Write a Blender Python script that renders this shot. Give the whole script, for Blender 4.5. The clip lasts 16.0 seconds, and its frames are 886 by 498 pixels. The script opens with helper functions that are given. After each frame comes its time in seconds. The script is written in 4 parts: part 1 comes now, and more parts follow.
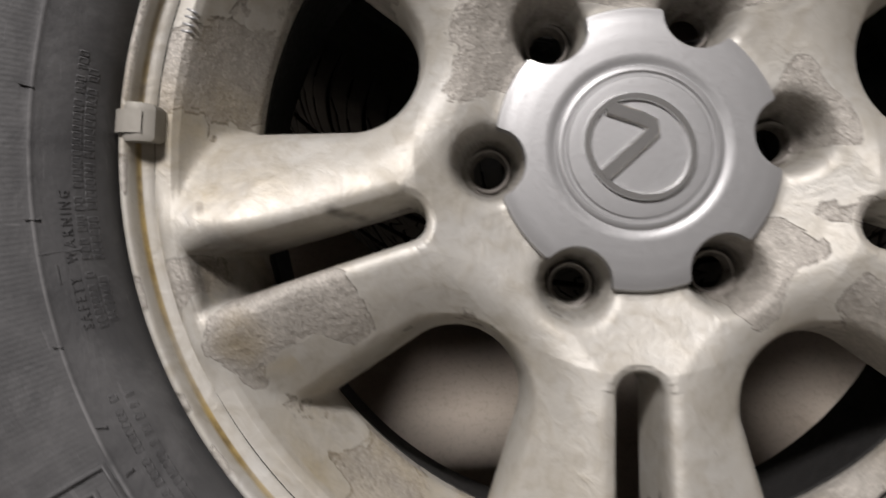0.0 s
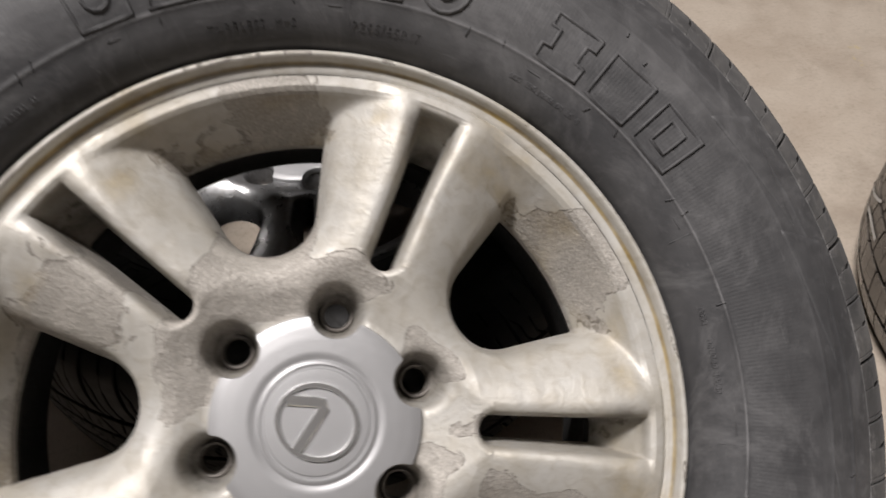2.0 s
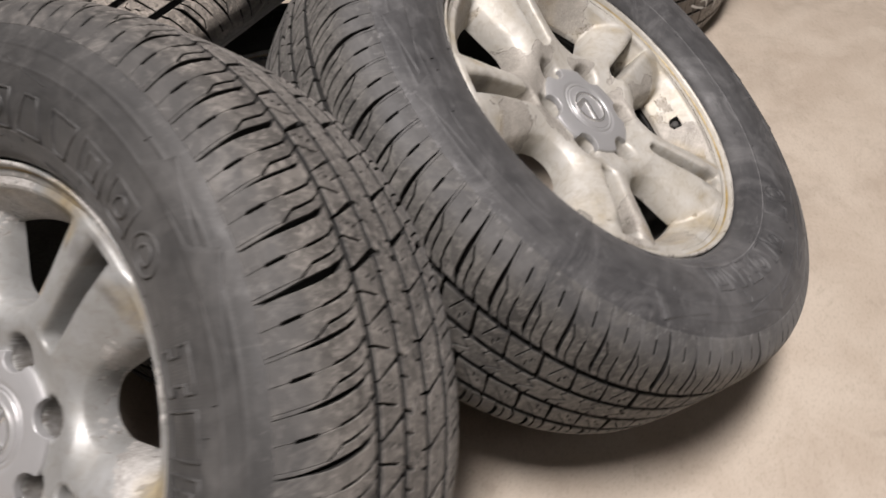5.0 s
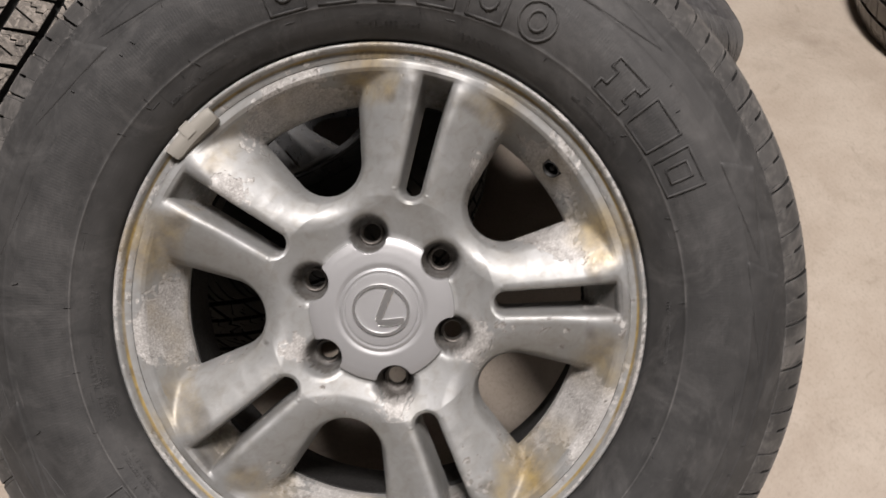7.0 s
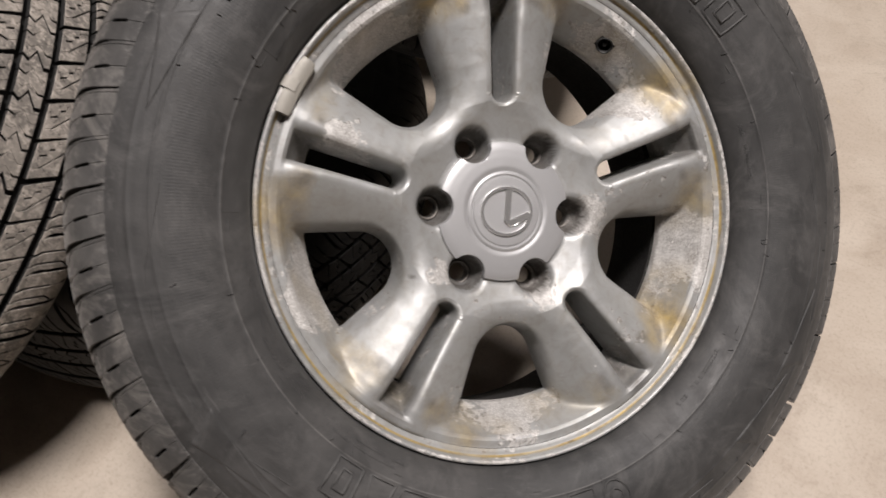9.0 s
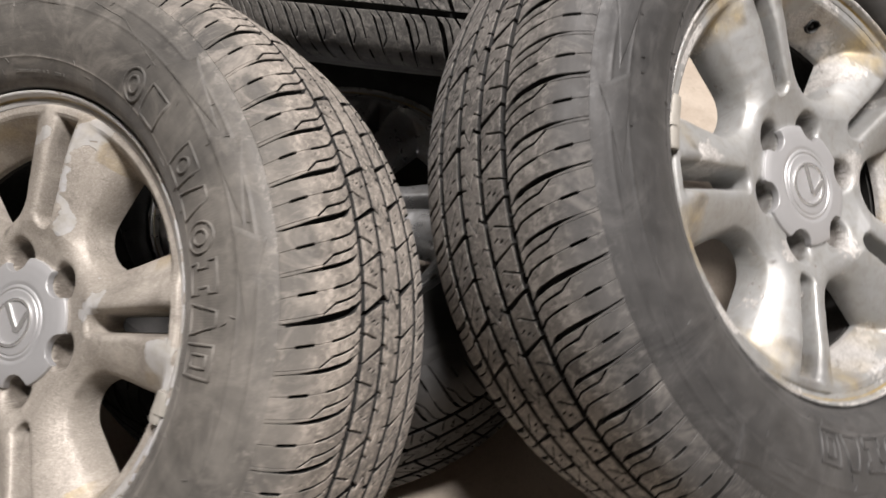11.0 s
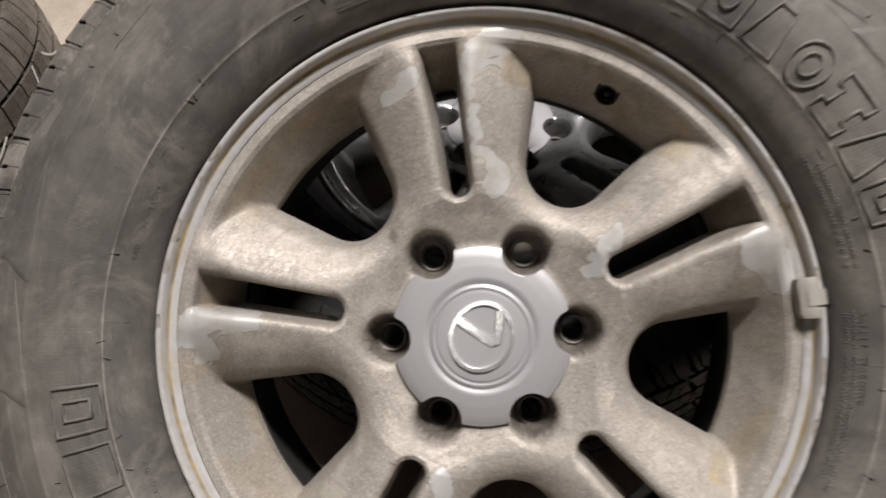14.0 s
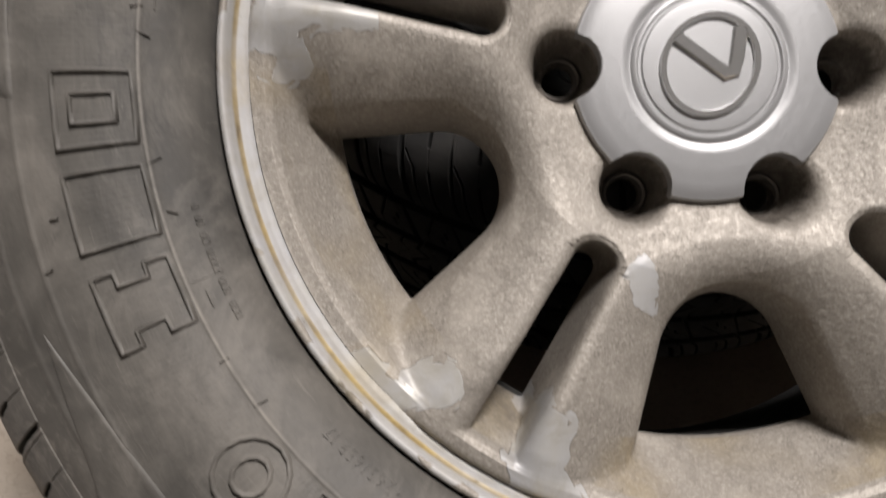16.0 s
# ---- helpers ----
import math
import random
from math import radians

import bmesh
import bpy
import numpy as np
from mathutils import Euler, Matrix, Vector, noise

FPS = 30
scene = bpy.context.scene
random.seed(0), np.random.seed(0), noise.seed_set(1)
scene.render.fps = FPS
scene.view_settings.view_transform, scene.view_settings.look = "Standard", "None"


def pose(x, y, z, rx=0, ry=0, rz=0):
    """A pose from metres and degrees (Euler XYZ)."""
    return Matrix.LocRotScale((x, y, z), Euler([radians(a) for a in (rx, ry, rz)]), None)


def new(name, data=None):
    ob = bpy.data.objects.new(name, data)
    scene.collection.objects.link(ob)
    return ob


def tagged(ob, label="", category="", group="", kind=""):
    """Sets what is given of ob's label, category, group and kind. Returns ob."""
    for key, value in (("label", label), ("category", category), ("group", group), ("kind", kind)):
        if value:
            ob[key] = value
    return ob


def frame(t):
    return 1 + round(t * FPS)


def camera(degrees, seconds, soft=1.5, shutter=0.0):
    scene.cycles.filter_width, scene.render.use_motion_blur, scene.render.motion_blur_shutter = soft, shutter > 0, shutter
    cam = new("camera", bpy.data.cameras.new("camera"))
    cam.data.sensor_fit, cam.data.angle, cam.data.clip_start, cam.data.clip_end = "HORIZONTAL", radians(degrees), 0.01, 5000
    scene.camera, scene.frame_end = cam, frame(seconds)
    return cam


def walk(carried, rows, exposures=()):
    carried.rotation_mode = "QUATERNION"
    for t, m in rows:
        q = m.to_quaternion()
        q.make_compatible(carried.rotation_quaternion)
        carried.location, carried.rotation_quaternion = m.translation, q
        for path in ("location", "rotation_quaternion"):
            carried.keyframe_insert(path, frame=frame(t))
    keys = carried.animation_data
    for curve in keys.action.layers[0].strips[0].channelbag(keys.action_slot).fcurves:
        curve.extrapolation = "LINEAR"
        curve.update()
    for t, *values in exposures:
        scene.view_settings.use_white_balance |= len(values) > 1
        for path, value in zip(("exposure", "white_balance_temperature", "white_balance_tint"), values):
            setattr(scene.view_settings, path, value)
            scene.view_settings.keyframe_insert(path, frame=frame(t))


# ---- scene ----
cam = camera(61.35, 16.0, soft=1.6, shutter=0.4)
PATH = [
    (0.00, 0.0217, -0.6885, 0.6263, 36.65, 4.22, 0.21),
    (0.50, 0.1084, -0.7409, 0.6308, 38.09, 6.88, 0.52),
    (1.00, 0.2011, -0.7628, 0.6597, 38.92, 7.33, -2.47),
    (1.50, 0.2080, -0.7298, 0.7282, 40.11, 3.93, -10.70),
    (2.00, 0.1060, -0.6950, 0.7885, 41.77, 2.54, -19.85),
    (2.50, -0.0076, -0.7083, 0.8623, 41.54, 2.21, -30.33),
    (3.00, -0.1664, -0.7333, 0.9006, 41.38, 2.52, -40.87),
    (3.20, -0.2305, -0.7371, 0.9243, 41.64, 3.30, -44.69),
    (5.30, -0.7467, -0.2862, 0.9864, 41.32, 2.21, -86.72),
    (5.50, -0.7697, -0.2086, 0.9793, 41.29, 2.48, -90.24),
    (6.00, -0.8051, -0.0585, 0.9831, 40.47, 2.30, -101.60),
    (6.50, -0.8457, 0.0885, 0.9714, 39.91, 2.88, -111.93),
    (7.00, -0.8262, 0.1834, 0.9573, 39.14, 3.00, -119.61),
    (7.50, -0.7954, 0.2564, 0.9347, 37.64, 3.52, -126.51),
    (8.00, -0.7745, 0.3185, 0.9172, 36.29, 3.54, -133.68),
    (8.20, -0.7614, 0.3539, 0.9095, 36.58, 2.78, -136.29),
    (10.30, -0.4178, 0.6404, 0.9743, 41.37, 2.66, -155.79),
    (10.50, -0.3567, 0.6607, 0.9710, 41.51, 2.98, -158.21),
    (11.00, -0.2147, 0.7135, 0.9863, 40.10, 1.97, -166.69),
    (11.50, -0.0695, 0.7954, 0.9891, 39.30, 2.34, -177.32),
    (12.00, 0.0347, 0.8007, 0.9852, 38.39, 4.07, 178.04),
    (12.50, 0.1346, 0.7527, 0.9837, 37.16, 4.17, 174.23),
    (13.00, 0.2135, 0.7439, 0.9423, 36.05, 3.54, 168.56),
    (13.50, 0.3401, 0.7174, 0.9074, 36.34, 2.71, 162.95),
    (14.00, 0.4219, 0.6615, 0.8539, 36.97, 2.75, 160.84),
    (14.50, 0.4818, 0.6259, 0.7845, 37.42, 2.67, 160.94),
    (15.00, 0.5189, 0.6156, 0.7210, 38.70, 1.47, 161.72),
    (15.50, 0.5438, 0.6185, 0.6638, 38.58, -0.22, 162.26),
    (16.00, 0.5462, 0.6382, 0.6096, 37.55, -1.30, 161.83),
]
EXPOSURES = [
    (0, -0.62, 6500, 11), (0.6, -0.74, 6500, 11), (1, -0.76, 6500, 11), (1.5, -0.50, 6500, 11), (2, -0.36, 6500, 11), (3.2, -0.40, 6500, 11),
    (5.3, -0.10, 6600, 12.5), (6, -0.22, 6600, 12.5), (8.2, -0.38, 6600, 12.5), (10.3, 0.06, 6600, 12), (11.5, 0.26, 6550, 10.5),
    (12.5, 0.12, 6550, 10.5), (14.0, 0.0, 6550, 10.5), (15.5, -0.20, 6550, 10.5), (16, -0.24, 6550, 10.5),
]
walk(cam, [(t, pose(*p)) for t, *p in PATH], EXPOSURES)

# ---- lights of the workshop: one main lamp overhead, two added fill lamps ----
CEIL = 5.6
world = bpy.data.worlds.new("world")
scene.world = world
world.use_nodes = True
world.node_tree.nodes["Background"].inputs[0].default_value = (0.9, 0.95, 1.0, 1)
world.node_tree.nodes["Background"].inputs[1].default_value = 0.05


def area_lamp(x, y, sx, sy, watts, warm=(1.0, 0.955, 0.935)):
    la = bpy.data.lights.new("main_or_fill_lamp", "AREA")
    la.shape, la.size, la.size_y, la.energy, la.color = "RECTANGLE", sx, sy, watts, warm
    ob = new("main_or_fill_lamp", la)
    ob.matrix_world = pose(x, y, CEIL - 0.06)
    return ob


area_lamp(-0.92, -0.06, 1.5, 0.8, 505)
# two weak fill lamps, added to lift the shadows; no fitting known there
area_lamp(-2.4, -3.6, 1.5, 0.38, 24)
area_lamp(2.6, 4.2, 1.5, 0.38, 8)


# ---- materials ----
def nodes_of(name):
    m = bpy.data.materials.new(name)
    m.use_nodes = True
    t = m.node_tree
    return m, t, t.nodes["Principled BSDF"], t.nodes.new("ShaderNodeTexCoord").outputs["Object"]


def noise_tex(t, co, scale, detail=4.0, rough=0.55, dist=0.0):
    n = t.nodes.new("ShaderNodeTexNoise")
    n.inputs["Scale"].default_value, n.inputs["Detail"].default_value = scale, detail
    n.inputs["Roughness"].default_value, n.inputs["Distortion"].default_value = rough, dist
    t.links.new(co, n.inputs["Vector"])
    return n.outputs["Fac"]


def ramp(t, val, stops):
    n = t.nodes.new("ShaderNodeValToRGB")
    while len(n.color_ramp.elements) < len(stops):
        n.color_ramp.elements.new(0.5)
    for e, (p, c) in zip(n.color_ramp.elements, stops):
        e.position = p
        e.color = (*c, 1) if isinstance(c, tuple) else (c, c, c, 1)
    t.links.new(val, n.inputs[0])
    return n.outputs[0]


def mix(t, fac, a, b, mode="MIX"):
    n = t.nodes.new("ShaderNodeMix")
    n.data_type, n.blend_type = "RGBA", mode
    for sock, v in ((n.inputs[0], fac), (n.inputs[6], a), (n.inputs[7], b)):
        if isinstance(v, (int, float)):
            sock.default_value = v if sock == n.inputs[0] else (v, v, v, 1)
        elif isinstance(v, tuple):
            sock.default_value = (*v, 1)
        else:
            t.links.new(v, sock)
    return n.outputs[2]


def calc(t, op, a, b):
    n = t.nodes.new("ShaderNodeMath")
    n.operation = op
    for sock, v in zip(n.inputs, (a, b)):
        if isinstance(v, (int, float)):
            sock.default_value = v
        else:
            t.links.new(v, sock)
    return n.outputs[0]


def bump(t, height, dist, strength=1.0, after=None):
    n = t.nodes.new("ShaderNodeBump")
    n.inputs["Distance"].default_value, n.inputs["Strength"].default_value = dist, strength
    t.links.new(height, n.inputs["Height"])
    if after is not None:
        t.links.new(after, n.inputs["Normal"])
    return n.outputs["Normal"]


def attr(t, name):
    n = t.nodes.new("ShaderNodeAttribute")
    n.attribute_name = name
    return n.outputs["Fac"]


def concrete():
    m, t, b, co = nodes_of("worn_concrete")
    big, mid, fine = noise_tex(t, co, 0.9, 5), noise_tex(t, co, 7.0, 8, 0.7, 0.5), noise_tex(t, co, 190.0, 4, 0.7)
    c = mix(t, ramp(t, big, [(0.3, 0.0), (0.7, 1.0)]), (0.40, 0.335, 0.27), (0.48, 0.41, 0.335))
    c = mix(t, ramp(t, mid, [(0.40, 0.0), (0.60, 0.8)]), c, (0.51, 0.445, 0.37))
    c = mix(t, ramp(t, noise_tex(t, co, 3.1, 9, 0.75), [(0.52, 0.0), (0.66, 0.7)]), c, (0.33, 0.275, 0.22))
    c = mix(t, ramp(t, noise_tex(t, co, 26.0, 6, 0.7, 1.0), [(0.58, 0.0), (0.70, 0.5)]), c, (0.33, 0.275, 0.215))
    c = mix(t, ramp(t, fine, [(0.32, 0.35), (0.5, 0.0)]), c, (0.25, 0.205, 0.16))
    v = t.nodes.new("ShaderNodeTexVoronoi")
    v.feature = "DISTANCE_TO_EDGE"
    v.inputs["Scale"].default_value = 0.75
    wob = t.nodes.new("ShaderNodeVectorMath")
    nz = t.nodes.new("ShaderNodeTexNoise")
    nz.inputs["Scale"].default_value, nz.inputs["Detail"].default_value = 3.0, 6
    t.links.new(co, nz.inputs["Vector"])
    t.links.new(co, wob.inputs[0])
    t.links.new(nz.outputs["Color"], wob.inputs[1])
    t.links.new(wob.outputs[0], v.inputs["Vector"])
    crack = ramp(t, v.outputs["Distance"], [(0.0, 1.0), (0.012, 0.0)])
    c = mix(t, calc(t, "MULTIPLY", crack, 0.06), c, (0.30, 0.25, 0.19))
    dab = ramp(t, noise_tex(t, co, 11.0, 4, 0.6, 0.8), [(0.725, 0.0), (0.76, 0.3)])
    c = mix(t, dab, c, (0.62, 0.50, 0.17))
    t.links.new(c, b.inputs["Base Color"])
    t.links.new(ramp(t, mid, [(0.3, 0.42), (0.7, 0.62)]), b.inputs["Roughness"])
    t.links.new(bump(t, fine, 0.0006, 0.5, bump(t, mid, 0.002, 0.3)), b.inputs["Normal"])
    return m


def plaster(name, col):
    m, t, b, co = nodes_of(name)
    n = noise_tex(t, co, 2.0, 6)
    t.links.new(mix(t, n, tuple(0.9 * v for v in col), col), b.inputs["Base Color"])
    b.inputs["Roughness"].default_value = 0.85
    t.links.new(bump(t, noise_tex(t, co, 60.0), 0.002, 0.3), b.inputs["Normal"])
    return m


def polar(t, co, ku, kr):
    """Coordinates that run round and across the wheel's axis: angle times ku, radius times kr."""
    sep = t.nodes.new("ShaderNodeSeparateXYZ")
    t.links.new(co, sep.inputs[0])
    x, y, z = sep.outputs
    ang = calc(t, "ARCTAN2", y, x)
    rad = calc(t, "SQRT", calc(t, "ADD", calc(t, "MULTIPLY", x, x), calc(t, "MULTIPLY", y, y)), 0.0)
    com = t.nodes.new("ShaderNodeCombineXYZ")
    for sock, v in zip(com.inputs, (calc(t, "MULTIPLY", ang, ku), calc(t, "MULTIPLY", rad, kr), calc(t, "MULTIPLY", z, 0.5 * kr))):
        t.links.new(v, sock)
    return com.outputs[0]


def radius(t, co):
    sep = t.nodes.new("ShaderNodeSeparateXYZ")
    t.links.new(co, sep.inputs[0])
    x, y, z = sep.outputs
    return calc(t, "SQRT", calc(t, "ADD", calc(t, "MULTIPLY", x, x), calc(t, "MULTIPLY", y, y)), 0.0)


def band(t, val, at, half):
    """1 where val is at, falling to 0 over half either way."""
    return calc(t, "MAXIMUM", calc(t, "SUBTRACT", 1.0, calc(t, "DIVIDE", calc(t, "ABSOLUTE", calc(t, "SUBTRACT", val, at), 0.0), half)), 0.0)


def rubber(name, base, dust, amount, rough=0.62, worn=0.0, wall=None):
    """Black rubber with a worn film of dust (amount 0 to 1), smeared round the wheel and scuffed."""
    m, t, b, co = nodes_of(name)
    big, mid, fine = noise_tex(t, co, 6.0, 6, 0.65, 0.8), noise_tex(t, co, 30.0, 6, 0.65, 0.6), noise_tex(t, co, 420.0, 2)
    f = calc(t, "MULTIPLY", ramp(t, big, [(0.34, 0.12), (0.66, 1.0)]), ramp(t, mid, [(0.3, 0.4), (0.7, 1.0)]))
    rings = ramp(t, noise_tex(t, polar(t, co, 3.5, 60.0), 1.0, 6, 0.7, 0.8), [(0.42, 0.0), (0.75, 1.0)])
    f = calc(t, "MULTIPLY", calc(t, "ADD", f, calc(t, "MULTIPLY", rings, 0.25)), amount)
    if wall:  # the run-in crown is dusty, the shoulders look like the side wall
        run = ramp(t, calc(t, "ADD", radius(t, co), calc(t, "MULTIPLY", calc(t, "SUBTRACT", mid, 0.5), 0.02)), [(0.366, 0.0), (0.3805, 1.0)])
        base, dust_now = mix(t, run, wall[0], base), mix(t, run, wall[1], dust)
    else:
        dust_now = dust
    c = mix(t, f, base, dust_now)
    scuff = ramp(t, noise_tex(t, polar(t, co, 30.0, 42.0), 1.0, 5, 0.75, 1.2), [(0.66, 0.0), (0.74, 1.0)])
    c = mix(t, calc(t, "MULTIPLY", scuff, 0.42), c, tuple(1.5 * v for v in (wall[1] if wall else dust)))
    nick = ramp(t, noise_tex(t, polar(t, co, 9.0, 260.0), 1.0, 3, 0.6), [(0.70, 0.0), (0.75, 1.0)])
    c = mix(t, calc(t, "MULTIPLY", nick, 0.3), c, (0.012, 0.012, 0.012))
    smear = ramp(t, noise_tex(t, co, 13.0, 7, 0.75, 1.5), [(0.50, 0.0), (0.68, 1.0)])
    c = mix(t, calc(t, "MULTIPLY", smear, 0.42), c, tuple(1.35 * v for v in dust))
    if worn:  # a pale mould ring and a chafed shoulder
        rad = radius(t, co)
        line = calc(t, "MULTIPLY", band(t, rad, 0.2615, 0.0009), ramp(t, mid, [(0.35, 0.1), (0.6, 0.9)]))
        c = mix(t, calc(t, "MULTIPLY", line, 0.6), c, tuple(min(1, 2.2 * v) for v in dust))
        chafe = ramp(t, noise_tex(t, polar(t, co, 42.0, 130.0), 1.0, 5, 0.7, 0.6), [(0.54, 0.0), (0.66, 1.0)])
        chafe = calc(t, "MULTIPLY", calc(t, "MULTIPLY", chafe, band(t, rad, 0.346, 0.018)), worn)
        c = mix(t, calc(t, "MULTIPLY", chafe, 0.8), c, tuple(1.7 * v for v in (wall[1] if wall else dust)))
        thin = ramp(t, noise_tex(t, polar(t, co, 7.0, 420.0), 1.0, 4, 0.7, 0.3), [(0.64, 0.0), (0.70, 1.0)])
        c = mix(t, calc(t, "MULTIPLY", thin, 0.25), c, tuple(1.6 * v for v in (wall[1] if wall else dust)))
    if wall:  # on the crown, scabs of old road dirt and dark pits
        scab = ramp(t, noise_tex(t, co, 120.0, 5, 0.75, 0.8), [(0.50, 0.0), (0.60, 1.0)])
        c = mix(t, calc(t, "MULTIPLY", calc(t, "MULTIPLY", scab, run), 0.8), c, tuple(1.3 * v for v in dust))
        pit = ramp(t, noise_tex(t, co, 170.0, 5, 0.75), [(0.54, 0.0), (0.62, 1.0)])
        c = mix(t, calc(t, "MULTIPLY", calc(t, "MULTIPLY", pit, run), 0.6), c, (0.014, 0.013, 0.012))
    t.links.new(c, b.inputs["Base Color"])
    t.links.new(ramp(t, mid, [(0.3, rough - 0.12), (0.7, rough + 0.12)]), b.inputs["Roughness"])
    b.inputs["Specular IOR Level"].default_value = 0.5
    b.inputs["Sheen Weight"].default_value, b.inputs["Sheen Roughness"].default_value = (0.07 if worn else 0.0), 0.45
    nb = bump(t, mid, 0.0012, 0.25)
    if worn and not wall:
        sep = t.nodes.new("ShaderNodeSeparateXYZ")
        t.links.new(co, sep.inputs[0])
        fan = calc(t, "SINE", calc(t, "MULTIPLY", calc(t, "ARCTAN2", sep.outputs[1], sep.outputs[0]), 720.0), 0.0)
        nb = bump(t, calc(t, "MULTIPLY", fan, calc(t, "MINIMUM", calc(t, "MULTIPLY", band(t, radius(t, co), 0.283, 0.022), 4.0), 1.0)), 0.0002, 0.10, nb)
    nb = bump(t, rings, 0.0004, 0.3, nb)
    t.links.new(bump(t, fine, 0.0004, 0.35, nb), b.inputs["Normal"])
    return m


def alloy(name, coat, coat_dirt, bare, bare_dark, metal, rough, lumps=1.0, flakes=0.28, cells=95.0, dirt=0.5, blister=0.30):
    """Lacquered aluminium. The mesh's wear says where the lacquer has gone, its stain where rust water has dried, a
    dark mask where brake dust sits and pocket shade is painted in.
    """
    m, t, b, co = nodes_of(name)
    edge, mid, fine, speck = noise_tex(t, co, 60.0, 8, 0.72), noise_tex(t, co, 22.0, 7, 0.68, 0.4), noise_tex(t, co, 300.0, 4, 0.7), noise_tex(t, co, 850.0, 2)
    blot = noise_tex(t, co, 95.0, 5, 0.6, 0.8)
    vo = t.nodes.new("ShaderNodeTexVoronoi")
    vo.inputs["Scale"].default_value = cells
    shift = t.nodes.new("ShaderNodeVectorMath")
    shift.operation = "MULTIPLY_ADD"
    nz = t.nodes.new("ShaderNodeTexNoise")
    nz.inputs["Scale"].default_value, nz.inputs["Detail"].default_value = 110.0, 4
    t.links.new(co, nz.inputs["Vector"])
    t.links.new(nz.outputs["Color"], shift.inputs[0])
    shift.inputs[1].default_value = (0.008, 0.008, 0.008)
    t.links.new(co, shift.inputs[2])
    t.links.new(shift.outputs[0], vo.inputs["Vector"])
    cell = t.nodes.new("ShaderNodeSeparateColor")
    t.links.new(vo.outputs["Color"], cell.inputs[0])
    raw_w = calc(t, "ADD", attr(t, "wear"), calc(t, "MULTIPLY", calc(t, "SUBTRACT", edge, 0.5), 0.34))
    raw_w = calc(t, "ADD", raw_w, calc(t, "MULTIPLY", calc(t, "SUBTRACT", cell.outputs[0], 0.5), flakes))
    w = ramp(t, raw_w, [(0.485, 0.0), (0.515, 1.0)])
    lip = ramp(t, raw_w, [(0.38, 0.0), (0.47, 1.0), (0.55, 0.0)])
    # chips scattered in the lacquer that is left
    chips = calc(t, "MULTIPLY", ramp(t, noise_tex(t, co, 150.0, 4, 0.7), [(0.66, 0.0), (0.70, 1.0)]), ramp(t, raw_w, [(0.15, 0.0), (0.42, 1.0)]))
    w = calc(t, "MAXIMUM", w, chips)
    lac = mix(t, ramp(t, mid, [(0.35, 0.0), (0.65, 1.0)]), coat, coat_dirt)
    lac = mix(t, ramp(t, blot, [(0.48, 0.0), (0.78, 0.45)]), lac, tuple(k * v for k, v in zip((0.68, 0.62, 0.52), coat_dirt)))
    lac = mix(t, ramp(t, noise_tex(t, co, 36.0, 7, 0.7, 0.6), [(0.54, 0.0), (0.72, dirt)]), lac, (0.30, 0.262, 0.20))
    raw = mix(t, ramp(t, noise_tex(t, co, 420.0, 6, 0.7, 0.5), [(0.25, 0.0), (0.75, 1.0)]), bare_dark, bare)
    raw = mix(t, ramp(t, noise_tex(t, co, 520.0, 4, 0.7), [(0.50, 0.0), (0.66, 0.7)]), raw, tuple(min(1, 1.35 * v) for v in bare))
    raw = mix(t, ramp(t, speck, [(0.55, 0.0), (0.67, 0.65)]), raw, tuple(0.6 * v for v in bare_dark))
    raw = mix(t, ramp(t, mid, [(0.50, 0.0), (0.68, 0.6)]), raw, tuple(min(1, 1.40 * v) for v in bare))
    raw = mix(t, ramp(t, noise_tex(t, co, 30.0, 7, 0.72, 0.8), [(0.53, 0.0), (0.70, 0.55)]), raw, tuple(0.62 * v for v in bare_dark))
    frost = calc(t, "MULTIPLY", ramp(t, noise_tex(t, co, 850.0, 3, 0.7), [(0.55, 0.0), (0.63, 1.0)]), ramp(t, noise_tex(t, co, 15.0, 6, 0.7, 0.5), [(0.46, 0.0), (0.60, 0.7)]))
    raw = mix(t, frost, raw, tuple(min(1, 1.75 * v) for v in bare))
    c = mix(t, w, lac, raw)
    c = mix(t, calc(t, "MULTIPLY", lip, 0.14), c, tuple(min(1, 1.2 * v) for v in coat))
    split = calc(t, "MULTIPLY", ramp(t, raw_w, [(0.49, 0.0), (0.52, 1.0), (0.56, 0.0)]), ramp(t, mid, [(0.34, 0.0), (0.52, 0.75)]))
    c = mix(t, split, c, (0.085, 0.071, 0.055))
    st = calc(t, "MULTIPLY", attr(t, "stain"), ramp(t, mid, [(0.25, 0.55), (0.60, 1.0)]))
    c = mix(t, st, c, mix(t, ramp(t, edge, [(0.4, 0.0), (0.65, 1.0)]), (0.40, 0.295, 0.115), (0.165, 0.118, 0.055)))
    # near-black mix for brake dust and for shade painted into the nut pockets
    grime_shade = calc(t, "MULTIPLY", attr(t, "grime_shade"), ramp(t, edge, [(0.3, 0.55), (0.6, 1.0)]))
    c = mix(t, grime_shade, c, mix(t, blot, (0.020, 0.016, 0.013), (0.065, 0.050, 0.037)))
    t.links.new(c, b.inputs["Base Color"])
    dull = calc(t, "MAXIMUM", w, calc(t, "MAXIMUM", st, grime_shade))
    t.links.new(ramp(t, dull, [(0.0, metal), (1.0, 0.24)]), b.inputs["Metallic"])
    t.links.new(mix(t, dull, ramp(t, edge, [(0.3, rough - 0.07), (0.7, rough + 0.09)]), ramp(t, fine, [(0.3, 0.40), (0.7, 0.70)])), b.inputs["Roughness"])
    nb = bump(t, calc(t, "MULTIPLY", w, fine), 0.0012 * lumps, 0.75)
